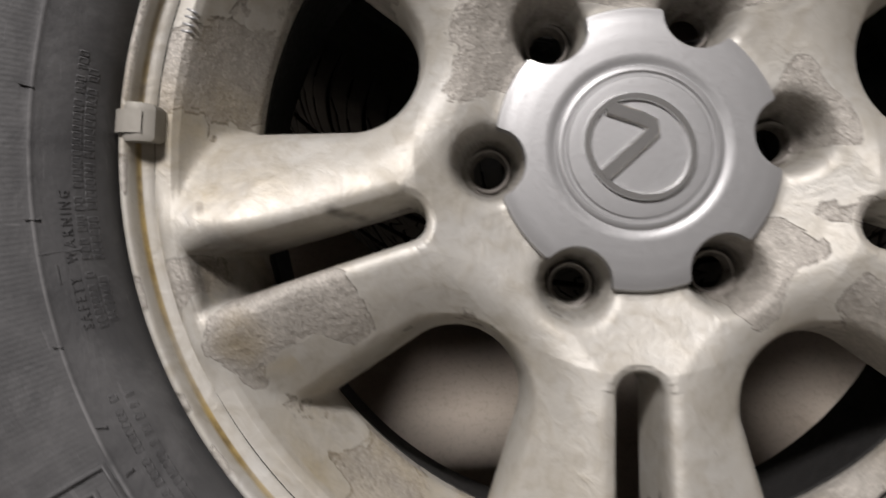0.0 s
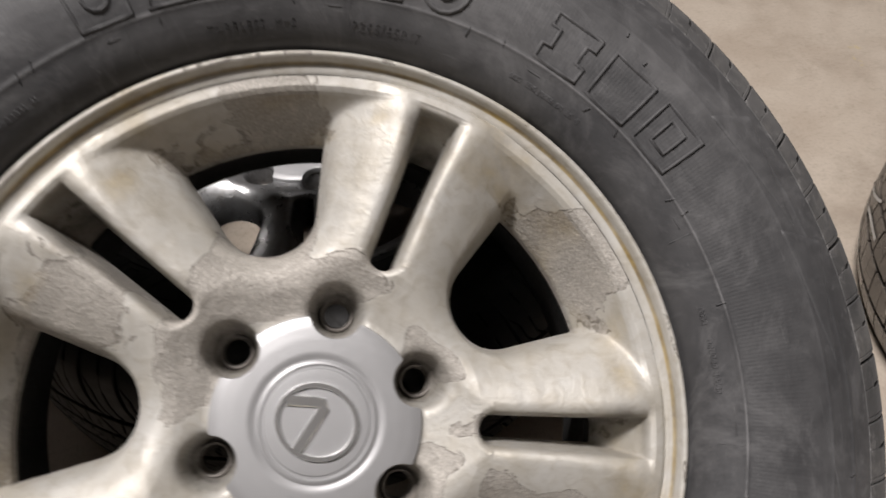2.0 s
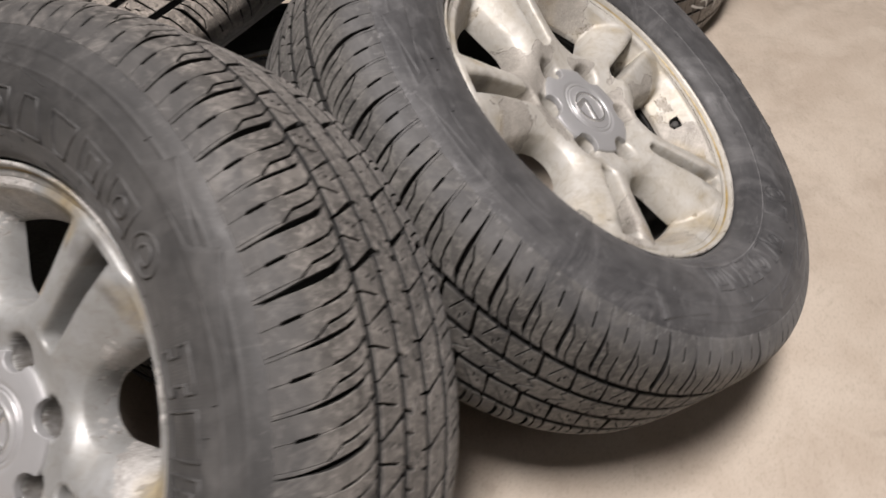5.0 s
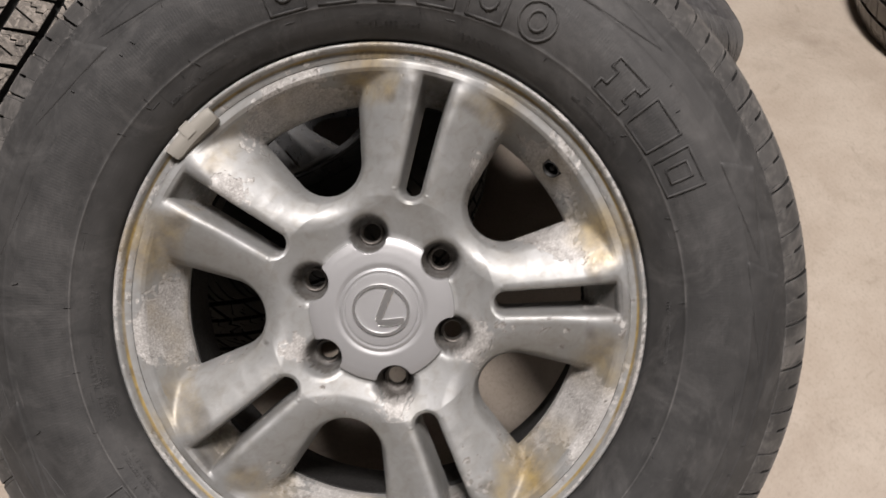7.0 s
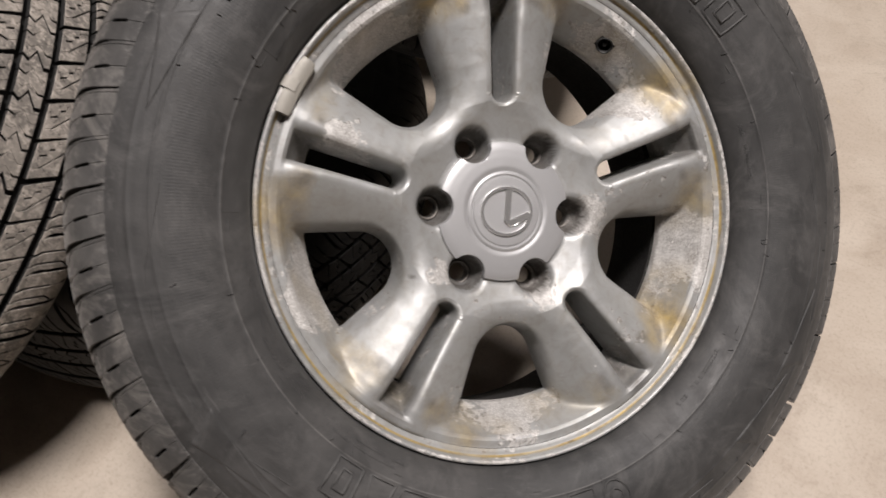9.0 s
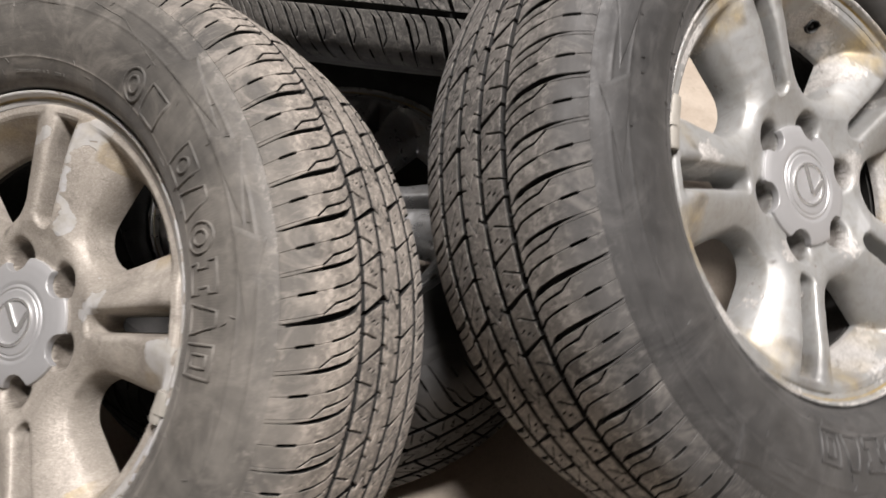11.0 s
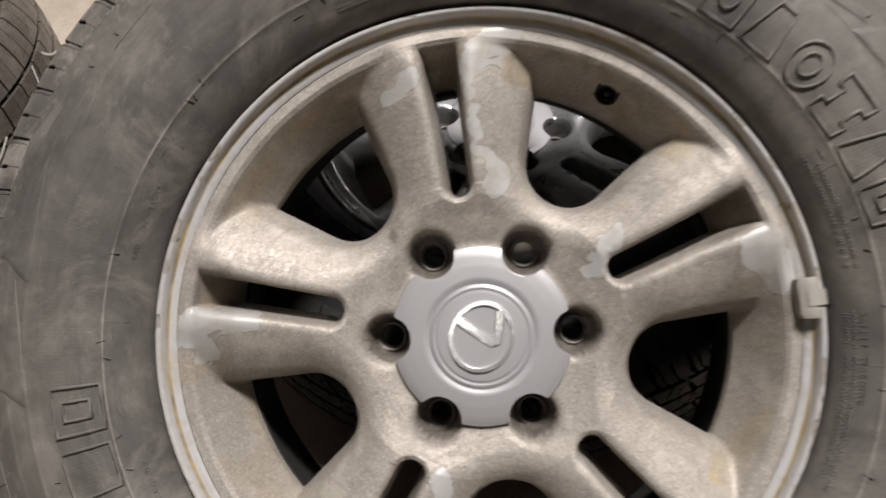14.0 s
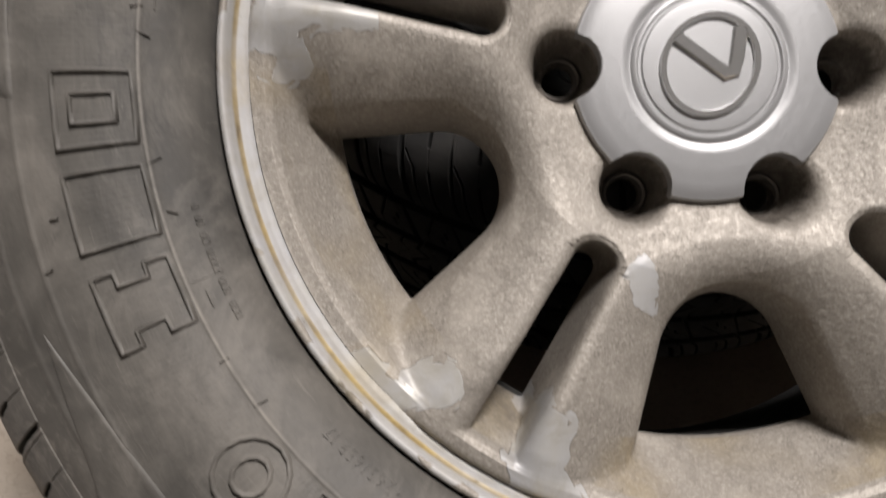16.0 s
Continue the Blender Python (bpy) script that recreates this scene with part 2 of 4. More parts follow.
    nb = bump(t, calc(t, "SUBTRACT", 1.0, w), 0.0007, 0.9, nb)
    nb = bump(t, blot, 0.0011, blister, nb)
    nb = bump(t, fine, 0.0005, 0.18, nb)
    t.links.new(bump(t, mid, 0.0020, 0.16, nb), b.inputs["Normal"])
    return m


def metal(name, col, rough, metallic=1.0, grain=300.0):
    m, t, b, co = nodes_of(name)
    n = noise_tex(t, co, grain, 3)
    t.links.new(mix(t, noise_tex(t, co, 30.0, 5), tuple(0.85 * v for v in col), col), b.inputs["Base Color"])
    b.inputs["Metallic"].default_value = metallic
    t.links.new(ramp(t, n, [(0.3, rough * 0.85), (0.7, rough * 1.2)]), b.inputs["Roughness"])
    t.links.new(bump(t, n, 0.0002, 0.25), b.inputs["Normal"])
    return m


M_FLOOR = concrete()
# unseen walls and ceiling, kept dark to limit bounce light
M_WALL = plaster("unseen_wall_paint", (0.15, 0.14, 0.13))
M_CEIL = plaster("unseen_ceiling_paint", (0.18, 0.175, 0.17))
M_TYRE = {
    "A": rubber("rubber_clean", (0.028, 0.028, 0.030), (0.130, 0.128, 0.129), 0.75, 0.62, 0.6),
    "B": rubber("rubber_grey", (0.021, 0.021, 0.021), (0.084, 0.081, 0.078), 0.75, 0.62, 0.5),
    "C": rubber("rubber_dusty", (0.042, 0.040, 0.037), (0.192, 0.177, 0.156), 0.85, 0.62, 0.7),
    # flat wheel's tyre: darker copy, the shade under the pile put into its colour
    "E": rubber("rubber_shaded", (0.012, 0.012, 0.012), (0.04, 0.037, 0.034), 0.6, 0.7, 0.3),
}
M_TREAD = {
    "A": rubber("tread_grey", (0.032, 0.031, 0.030), (0.15, 0.142, 0.13), 0.9, 0.7, 0.8, ((0.034, 0.034, 0.035), (0.145, 0.141, 0.138))),
    "B": rubber("tread_worn", (0.034, 0.032, 0.030), (0.22, 0.204, 0.186), 0.95, 0.7, 0.8, ((0.026, 0.0255, 0.025), (0.105, 0.10, 0.095))),
    "C": rubber("tread_dusty", (0.07, 0.065, 0.058), (0.37, 0.33, 0.287), 1.0, 0.75, 0.6, ((0.046, 0.044, 0.041), (0.175, 0.16, 0.14))),
    # same painted-in shade for the flat wheel's tread
    "E": rubber("tread_shaded", (0.012, 0.012, 0.012), (0.045, 0.041, 0.037), 0.7, 0.7),
}
# dust-free groove rubber, darkened further to paint in the shade between blocks
M_GROOVE = rubber("groove_shade_rubber", (0.010, 0.010, 0.010), (0.025, 0.023, 0.02), 0.5, 0.8)
M_STACK = rubber("rubber_new", (0.042, 0.037, 0.032), (0.19, 0.166, 0.142), 0.85, 0.30)
M_ALLOY = {
    "A": alloy("alloy_peeling", (0.56, 0.546, 0.51), (0.49, 0.462, 0.405), (0.455, 0.428, 0.388), (0.325, 0.302, 0.268), 0.26, 0.50, 1.0, 0.22, 130.0, 0.5, 0.45),
    "B": alloy("alloy_silver", (0.40, 0.405, 0.403), (0.35, 0.35, 0.337), (0.56, 0.55, 0.53), (0.29, 0.27, 0.25), 0.46, 0.49, 1.0, 0.55, 230.0, 0.22, 0.13),
    "C": alloy("alloy_bare", (0.455, 0.455, 0.467), (0.45, 0.435, 0.40), (0.385, 0.353, 0.312), (0.265, 0.237, 0.203), 0.12, 0.42, 0.4, 0.85, 78.0, 0.5, 0.14),
    "E": alloy("alloy_grey", (0.40, 0.405, 0.41), (0.33, 0.33, 0.33), (0.25, 0.24, 0.22), (0.12, 0.11, 0.10), 0.75, 0.30, 1.0, 0.2, 110.0, 0.2, 0.08),
}
M_CAP = metal("cap_paint", (0.50, 0.50, 0.505), 0.42, 0.45, 700.0)
M_CHROME = metal("chrome", (0.95, 0.95, 0.94), 0.13, 0.82)
M_LEAD = metal("zinc_weight", (0.37, 0.35, 0.31), 0.6, 0.2)
M_HOLE = rubber("valve_rubber", (0.008, 0.008, 0.008), (0.022, 0.020, 0.018), 0.5)
M_STUB = rubber("valve_rubber_dusty", (0.03, 0.029, 0.028), (0.085, 0.081, 0.075), 0.7)
M_SEAT = metal("nut_seat", (0.17, 0.155, 0.14), 0.5, 0.5)
# barrel near black: the shade inside the wheel is put into its colour
M_BARREL = metal("barrel_shaded", (0.014, 0.013, 0.012), 0.8, 0.0)
M_CHALK = plaster("white_chalk", (0.66, 0.65, 0.62))


# ---- mesh helpers ----
def mesh_ob(name, verts, faces, material, parent=None, label="", smooth=True, sharp=None):
    me = bpy.data.meshes.new(name)
    me.from_pydata([tuple(v) for v in verts], [], faces)
    me.materials.append(material)
    me.polygons.foreach_set("use_smooth", [smooth] * len(me.polygons))
    if smooth and sharp:
        me.set_sharp_from_angle(angle=radians(sharp))
    me.update()
    ob = new(name, me)
    ob.parent = parent
    if label:
        tagged(ob, label)
    return ob


def revolve(profile, n, closed=False):
    """Verts and faces of a profile of (r, z) turned about z; the solid lies left of the profile's way."""
    p = np.array(profile)
    a = np.arange(n) * 2 * math.pi / n
    v = np.stack([np.outer(np.cos(a), p[:, 0]), np.outer(np.sin(a), p[:, 0]), np.tile(p[:, 1], (n, 1))], 2).reshape(-1, 3)
    k = len(p)
    f = []
    for i in range(n):
        j = (i + 1) % n
        for q in range(k if closed else k - 1):
            r = (q + 1) % k
            f.append((i * k + q, j * k + q, j * k + r, i * k + r))
    return v, f


def smooth_curve(pts, step):
    """Catmull-Rom points through pts."""
    p = [Vector(q) for q in pts]
    p = [2 * p[0] - p[1]] + p + [2 * p[-1] - p[-2]]
    out = []
    for i in range(1, len(p) - 2):
        n = max(1, int((p[i + 1] - p[i]).length / step))
        for k in range(n):
            t = k / n
            out.append(0.5 * (2 * p[i] + (p[i + 1] - p[i - 1]) * t + (2 * p[i - 1] - 5 * p[i] + 4 * p[i + 1] - p[i + 2]) * t * t + (3 * p[i] - p[i - 1] - 3 * p[i + 1] + p[i + 2]) * t ** 3))
    out.append(p[-2])
    return [tuple(q) for q in out]


# ---- the tyre: 265/65 R17 ----
ZC = -0.100  # middle plane of the tyre, behind the rim's front edge
CROWN = np.array([(0, 0.386, 0), (0.03, 0.3857, 0.03), (0.06, 0.3842, 0.06), (0.08, 0.3815, 0.0797), (0.095, 0.3770, 0.0940), (0.105, 0.3722, 0.1027),
                  (0.115, 0.3655, 0.1101), (0.125, 0.3575, 0.1160), (0.135, 0.3488, 0.1207), (0.150, 0.3350, 0.1262)])
SIDE = [(0.3350, 0.1262), (0.322, 0.1302), (0.305, 0.1325), (0.285, 0.1312), (0.268, 0.1262), (0.252, 0.1175), (0.2440, 0.1105), (0.2392, 0.1035), (0.2374, 0.0975), (0.2366, 0.0900)]


def crown(v, h=0.0, scale=1.0):
    """(r, z) of the tread's surface at v metres across from its middle, h metres outside it."""
    s, a = (1 if v >= 0 else -1), abs(v)
    r, z = np.interp(a, CROWN[:, 0], CROWN[:, 1]), np.interp(a, CROWN[:, 0], CROWN[:, 2])
    r2, z2 = np.interp(a + 0.006, CROWN[:, 0], CROWN[:, 1]), np.interp(a + 0.006, CROWN[:, 0], CROWN[:, 2])
    r1, z1 = np.interp(max(a - 0.006, 0), CROWN[:, 0], CROWN[:, 1]), np.interp(max(a - 0.006, 0), CROWN[:, 0], CROWN[:, 2])
    d = math.hypot(r2 - r1, z2 - z1) or 1
    nr, nz = (z2 - z1) / d, -(r2 - r1) / d
    return r + h * nr, s * (z + h * nz)


def side_z(r):
    pts = smooth_curve([(a, b, 0) for a, b in SIDE], 0.002)
    rr, zz = np.array([q[0] for q in pts])[::-1], np.array([q[1] for q in pts])[::-1]
    return float(np.interp(r, rr, zz))


def tyre_body():
    side = [q[:2] for q in smooth_curve([(a, b, 0) for a, b in SIDE], 0.003)]
    ring = []
    for r, z in side:  # moulded rings round the wall
        for at, w, h in ((0.2615, 0.0009, 0.0007), (0.2475, 0.0008, -0.0006), (0.3135, 0.001, 0.0007), (0.3300, 0.0012, 0.0009)):
            z += h * math.exp(-((r - at) / w) ** 2)
        ring.append((r, z))
    extra = []
    for at, w, h in ((0.2615, 0.0009, 0.0008), (0.3135, 0.001, 0.0007), (0.3300, 0.0012, 0.0009)):
        for d in (-2.2, -1, 0, 1, 2.2):
            r = at + d * w
            extra.append((r, side_z(r) + h * math.exp(-d * d)))
    ring = sorted([q for q in ring if all(abs(q[0] - e[0]) > 0.0009 for e in extra)] + extra, key=lambda q: -q[0])
    base = [crown(v, -0.0085 if v < 0.118 else -0.0085 * (0.139 - v) / 0.021) for v in (0, 0.02, 0.04, 0.06, 0.08, 0.095, 0.108, 0.118, 0.126, 0.133, 0.139)]
    half = base + [q for q in ring if q[0] < 0.3435]
    prof = [(r, -z) for r, z in half[::-1]] + half[1:]
    prof += [(0.2345, 0.086), (0.2400, 0.090), (0.29, 0.119), (0.35, 0.10), (0.366, 0.06), (0.366, -0.06), (0.35, -0.10), (0.29, -0.119), (0.2400, -0.090), (0.2345, -0.086)]
    return revolve([(r, z + ZC) for r, z in prof], 200, True)


def strip_block(V, F, W, vs, lo, hi, top=0.0, depth=0.0085, bev=0.0007):
    """One tread block: between the angles lo(v) and hi(v), over the stations vs across the tyre."""
    if vs[0] > vs[-1]:
        vs = vs[::-1]
    base = len(V)
    n = len(vs)
    for i, v in enumerate(vs):
        e = bev / 0.38
        dv = bev if i == 0 else -bev if i == n - 1 else 0
        for h, a0, a1, vv in ((-depth, lo(v), hi(v), v), (top - bev, lo(v), hi(v), v), (top, lo(v) + e, hi(v) - e, v + dv)):
            r, z = crown(vv, h)
            V.append((r * math.cos(a0), r * math.sin(a0), z + ZC))
            V.append((r * math.cos(a1), r * math.sin(a1), z + ZC))
    ix = lambda i, k, s: base + i * 6 + k * 2 + s
    for i in range(n - 1):
        F.append((ix(i, 2, 0), ix(i, 2, 1), ix(i + 1, 2, 1), ix(i + 1, 2, 0)))
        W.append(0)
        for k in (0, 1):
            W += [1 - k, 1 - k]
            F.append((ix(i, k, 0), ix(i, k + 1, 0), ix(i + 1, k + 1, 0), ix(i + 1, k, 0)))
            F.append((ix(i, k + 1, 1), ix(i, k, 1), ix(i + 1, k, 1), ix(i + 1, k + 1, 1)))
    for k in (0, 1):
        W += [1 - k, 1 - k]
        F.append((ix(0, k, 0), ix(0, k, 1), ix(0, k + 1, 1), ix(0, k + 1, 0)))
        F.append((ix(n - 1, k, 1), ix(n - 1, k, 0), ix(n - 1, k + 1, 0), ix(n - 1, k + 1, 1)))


def highway_tread(pitches=58):
    """Five ribs: a middle cut by chevrons, two of crossed diagonals with hooked cuts, two wide sliced shoulders."""
    V, F, W = [], [], []
    P = 2 * math.pi / pitches
    mm = 0.001 / 0.384
    none = 0.01 * mm
    rnd = random.Random(3)

    def row(vs, o, lines, gaps):
        for q in range(len(lines) - 1):
            strip_block(V, F, W, vs, lambda v: o + lines[q](v) + gaps[q](v), lambda v: o + lines[q + 1](v) - gaps[q + 1](v), bev=0.0006)

    for i in range(pitches):
        o = i * P + rnd.uniform(-0.03, 0.03) * P
        # middle rib
        chev = lambda v: P * float(np.interp(v, [-0.0145, -0.0085, 0.001, 0.0075, 0.0145], [0.03, 0.0, 0.36, 0.08, 0.18]))
        lines = [chev, lambda v: chev(v) * 0.5 + 0.36 * P, lambda v: chev(v) * 0.7 + 0.66 * P, lambda v: chev(v) + P]
        gaps = [lambda v: 1.6 * mm, lambda v: 0.95 * mm if v < -0.006 else none, lambda v: 0.95 * mm if v > 0.0055 else none, lambda v: 1.6 * mm]
        row([-0.0139, -0.0115, -0.0085, -0.0062, -0.0058, -0.003, 0.001, 0.0045, 0.0053, 0.0057, 0.0075, 0.011, 0.0139], o, lines, gaps)
        for s in (-1, 1):
            # crossed diagonals
            oo = o + (0.35 * P if s < 0 else 0.1 * P)
            u = lambda v: (abs(v) - 0.0211) / 0.0285
            heavy = lambda v: -s * 0.33 * P * u(v)
            side = lambda v: heavy(v) + P * float(np.interp(u(v), [0, 0.3, 1], [0.30, 0.30, 0.62]))
            hook = lambda v: heavy(v) + P * float(np.interp(u(v), [0, 0.12, 0.16, 0.40, 0.44, 0.62, 0.66, 1], [0.74, 0.74, 0.60, 0.60, 0.73, 0.73, 0.84, 0.84]))
            cut = lambda v: (2.4 - 1.1 * u(v)) * mm
            lines = [heavy, side, hook, lambda v: heavy(v) + P]
            gaps = [cut, lambda v: 0.95 * mm if u(v) > 0.28 else none, lambda v: 0.9 * mm if 0.10 < u(v) < 0.68 else none, cut]
            row([s * (0.0211 + 0.0285 * q) for q in (0, 0.09, 0.11, 0.12, 0.16, 0.27, 0.30, 0.40, 0.44, 0.53, 0.62, 0.66, 0.67, 0.70, 0.85, 1.0)], oo, lines, gaps)
            # shoulder
            ou = o + (0.2 * P if s < 0 else 0)
            bend = lambda v: -0.60 * s * P * ((abs(v) - 0.0578) / 0.0787) ** 0.6 if abs(v) > 0.0578 else 0.0
            lens = lambda v: (0.55 + 1.7 * max(0.0, 1 - ((abs(v) - 0.090) / 0.030) ** 2) + (0.9 if 0.058 < abs(v) < 0.075 else 0.0)) * mm
            kink = lambda v: P * (0.24 - 0.15 * max(0.0, min(1.0, (abs(v) - 0.0905) / 0.011)))
            lines = [bend, lambda v: bend(v) + kink(v), lambda v: bend(v) + 0.55 * P, lambda v: bend(v) + P]
            gaps = [lens, lambda v: 1.0 * mm if abs(v) < 0.102 else none, lambda v: (1.7 if abs(v) < 0.0655 else 1.0) * mm if abs(v) < 0.092 else (1.25 * mm if 0.108 < abs(v) < 0.1235 else none), lens]
            row([s * q for q in (0.0578, 0.0650, 0.0660, 0.072, 0.0755, 0.079, 0.085, 0.0905, 0.0915, 0.0925, 0.097, 0.1015, 0.1025, 0.1075, 0.1085, 0.112, 0.118, 0.1230, 0.1240, 0.128, 0.134, 0.138)], ou, lines, gaps)
    return V, F, W


def relief(V, F, pts, width, height, closed=False):
    """A raised line on the front wall through pts of (angle in degrees, radius)."""
    flat = [(r * math.cos(radians(a)), r * math.sin(radians(a))) for a, r in pts]
    dense = []
    m = len(flat)
    for i in range(m if closed else m - 1):
        (x0, y0), (x1, y1) = flat[i], flat[(i + 1) % m]
        n = max(1, int(math.hypot(x1 - x0, y1 - y0) / 0.008))
        dense += [(x0 + (x1 - x0) * k / n, y0 + (y1 - y0) * k / n) for k in range(n)]
    if not closed:
        dense.append(flat[-1])
    n = len(dense)
    base = len(V)
    for i in range(n):
        a, b = dense[(i - 1) % n if closed else max(i - 1, 0)], dense[(i + 1) % n if closed else min(i + 1, n - 1)]
        dx, dy = b[0] - a[0], b[1] - a[1]
        d = math.hypot(dx, dy) or 1
        nx, ny = -dy / d * width / 2, dx / d * width / 2
        x, y = dense[i]
        for k, h in ((1.25, -0.0006), (0.7, height), (-0.7, height), (-1.25, -0.0006)):
            px, py = x + k * nx, y + k * ny
            V.append((px, py, side_z(math.hypot(px, py)) + ZC + h))
    for i in range(n if closed else n - 1):
        j = (i + 1) % n
        for k in range(3):
            F.append((base + i * 4 + k, base + i * 4 + k + 1, base + j * 4 + k + 1, base + j * 4 + k))


def panel(corners, height, n=12):
    """A raised three-cornered plate on the front wall, its edges bevelled, its surface falling towards the last corner."""
    (x0, y0), (x1, y1), (x2, y2) = [(r * math.cos(radians(a)), r * math.sin(radians(a))) for a, r in corners]
    area = abs((x1 - x0) * (y2 - y0) - (x2 - x0) * (y1 - y0))
    tall = [area / math.hypot(x2 - x1, y2 - y1), area / math.hypot(x2 - x0, y2 - y0), area / math.hypot(x1 - x0, y1 - y0)]
    steps = [0.0, 0.03, 0.07] + [0.07 + 0.86 * k / n for k in range(1, n)] + [0.93, 0.97, 1.0]
    V, F, row = [], [], len(steps)
    for u in steps:
        for w in steps:  # w runs from the side of the first corner to the opposite one, u towards the last
            b2, b1 = u, (1 - u) * w
            b0 = 1 - b1 - b2
            x, y = b0 * x0 + b1 * x1 + b2 * x2, b0 * y0 + b1 * y1 + b2 * y2
            edge = min(b0 * tall[0], b1 * tall[1], b2 * tall[2])
            V.append((x, y, side_z(math.hypot(x, y)) + ZC - 0.0005 + (height * (1 - 0.5 * u) + 0.0005) * min(1.0, edge / 0.0011)))
    for i in range(row - 1):
        for k in range(row - 1):
            F.append((i * row + k, i * row + k + 1, (i + 1) * row + k + 1, (i + 1) * row + k))
    if ((x1 - x0) * (y2 - y0) - (x2 - x0) * (y1 - y0)) < 0:
        F = [f[::-1] for f in F]
    return V, F


# plain block shapes, outlined, in a unit cell: what the moulded marks come down to
SHAPES = {
    "slab": [(0, 0), (1, 0), (1, 1), (0, 1)],
    "ring": [(.5 + .5 * math.cos(k * math.pi / 8), .5 + .5 * math.sin(k * math.pi / 8)) for k in range(16)],
    "core": [(.5 + .24 * math.cos(k * math.pi / 6), .5 + .26 * math.sin(k * math.pi / 6)) for k in range(12)],
    "foot": [(0, 0), (1, 0), (.72, 1), (.28, 1)],
    "cup": [(.28, 0), (.72, 0), (1, 1), (0, 1)],
    "inset": [(.3, .22), (.7, .22), (.7, .78), (.3, .78)],
    "step": [(0, 0), (1, 0), (1, .3), (.8, .3), (.8, .7), (1, .7), (1, 1), (0, 1), (0, .7), (.2, .7), (.2, .3), (0, .3)],
}
ROW_LONG = [("slab", "core"), ("foot", ""), ("cup", ""), ("slab", "inset"), ("slab", "core"), ("ring", "core"), ("", ""), ("step", ""), ("slab", ""), ("slab", "inset")]
ROW_SHORT = [("ring", "core"), ("slab", ""), ("", ""), ("slab", "core"), ("foot", ""), ("ring", "core"), ("step", ""), ("foot", ""), ("slab", "inset")]


def moulded_marks():
    """The front wall's raised marks: plain blocks in two rows, long wedges, and fine lines."""
    blocks, wedges, fine = [], [], ([], [])
    for mid, row, pitch, w in ((0.0, ROW_LONG, 8.8, 6.6), (178.5, ROW_SHORT, 6.9, 5.4)):
        for k, (outer, inner) in enumerate(row):
            if not outer:
                continue
            a0 = mid + (len(row) / 2 - k) * pitch
            lo, hi = 0.2640, 0.2950
            V, F = [], []
            for sh in (outer, inner):
                if sh:
                    relief(V, F, [(a0 - x * w, lo + y * (hi - lo)) for x, y in SHAPES[sh]], 0.0022, 0.0017, True)
            blocks.append((V, F))
    for k in range(12):  # seams of the mould between two rings
        a = k * 30 + 9
        relief(*fine, [(a, 0.2475), (a, 0.2615)], 0.0008, 0.0006)
        relief(*fine, [(a + 3, 0.2560), (a + 1.2, 0.2560)], 0.0008, 0.0006)
    for a, s in ((53, 1), (69, 1), (128, 1), (188, -1), (172.8, -1), (204, -1), (7.7, -1), (-5.3, -1), (-39.3, -1), (-55, -1), (-128, 1), (-112, 1)):  # wedge-shaped panels outside the rows
        wedges.append(panel([(a, 0.3115), (a + 3.2 * s, 0.3395), (a + 17 * s, 0.3235)], 0.0013))
    for a, s in ((30, 1), (95, 1), (145, -1), (-75, -1), (-155, 1)):  # long fine strokes
        relief(*fine, [(a, 0.3060), (a + 12 * s, 0.3210), (a + 20 * s, 0.3235)], 0.0010, 0.0005)
    rnd = random.Random(4)  # bars in place of the small words along the bead
    for start, count, r0 in ((70, 26, 0.2480), (162, 30, 0.2455), (160, 26, 0.2505), (300, 22, 0.2480), (-16, 20, 0.2480), (137, 44, 0.2452), (136.6, 42, 0.2418), (245, 24, 0.2480)):
        a = start
        for k in range(count):
            step = rnd.uniform(0.45, 0.8)
            if rnd.random() > 0.16:
                relief(*fine, [(a, r0), (a - step * 0.7, r0), (a - step * 0.7, r0 + 0.0024), (a, r0 + 0.0024)], 0.0007, 0.0004, True)
            a -= step
    for k in range(64):  # short hairs of rubber left by the mould's vents
        a, r, lean = rnd.uniform(0, 360), rnd.choice((0.2565, 0.2600, 0.2995, 0.3090, 0.3260)) + rnd.uniform(-0.001, 0.001), rnd.uniform(-0.5, 0.5)
        relief(*fine, [(a, r), (a + lean, r + rnd.uniform(0.003, 0.0055))], 0.0007, 0.0012)
    return blocks, wedges, fine


def small_words():
    """Small raised letters along the bead."""
    V, F = [], []
    cu = bpy.data.curves.new("figures", "FONT")
    cu.extrude, cu.resolution_u = 0.0004, 2
    for word, start, size, r0 in (("SAFETY WARNING", 136.8, 0.0050, 0.2492), ("P265/65R17", 8.5, 0.0072, 0.2448), ("TUBELESS M+S", 29.0, 0.0062, 0.2452)):
        a, cu.size = start, size
        for ch in word:
            if ch == " ":
                a -= 1.1
                continue
            cu.body = ch
            ob = bpy.data.objects.new("figure", cu)
            scene.collection.objects.link(ob)
            me = bpy.data.meshes.new_from_object(ob.evaluated_get(bpy.context.evaluated_depsgraph_get()))
            wid = max((v.co.x for v in me.vertices), default=0.004)
            base = len(V)
            for v in me.vertices:
                r = r0 + v.co.y
                t = radians(a) - v.co.x / 0.252
                V.append((r * math.cos(t), r * math.sin(t), side_z(r) + ZC + v.co.z + 0.0002))
            F += [tuple(base + i for i in p.vertices) for p in me.polygons]
            a -= math.degrees((wid + 0.0014) / 0.252)
            bpy.data.objects.remove(ob)
            bpy.data.meshes.remove(me)
    return V, F


# ---- the alloy wheel: five double spokes, six nuts ----
LUG = 0.06985
WIN = 0.1455   # where a window's round end begins
WR = 0.0335   # radius of that end
SA, CA = 0.33, 0.944   # spread of its sides
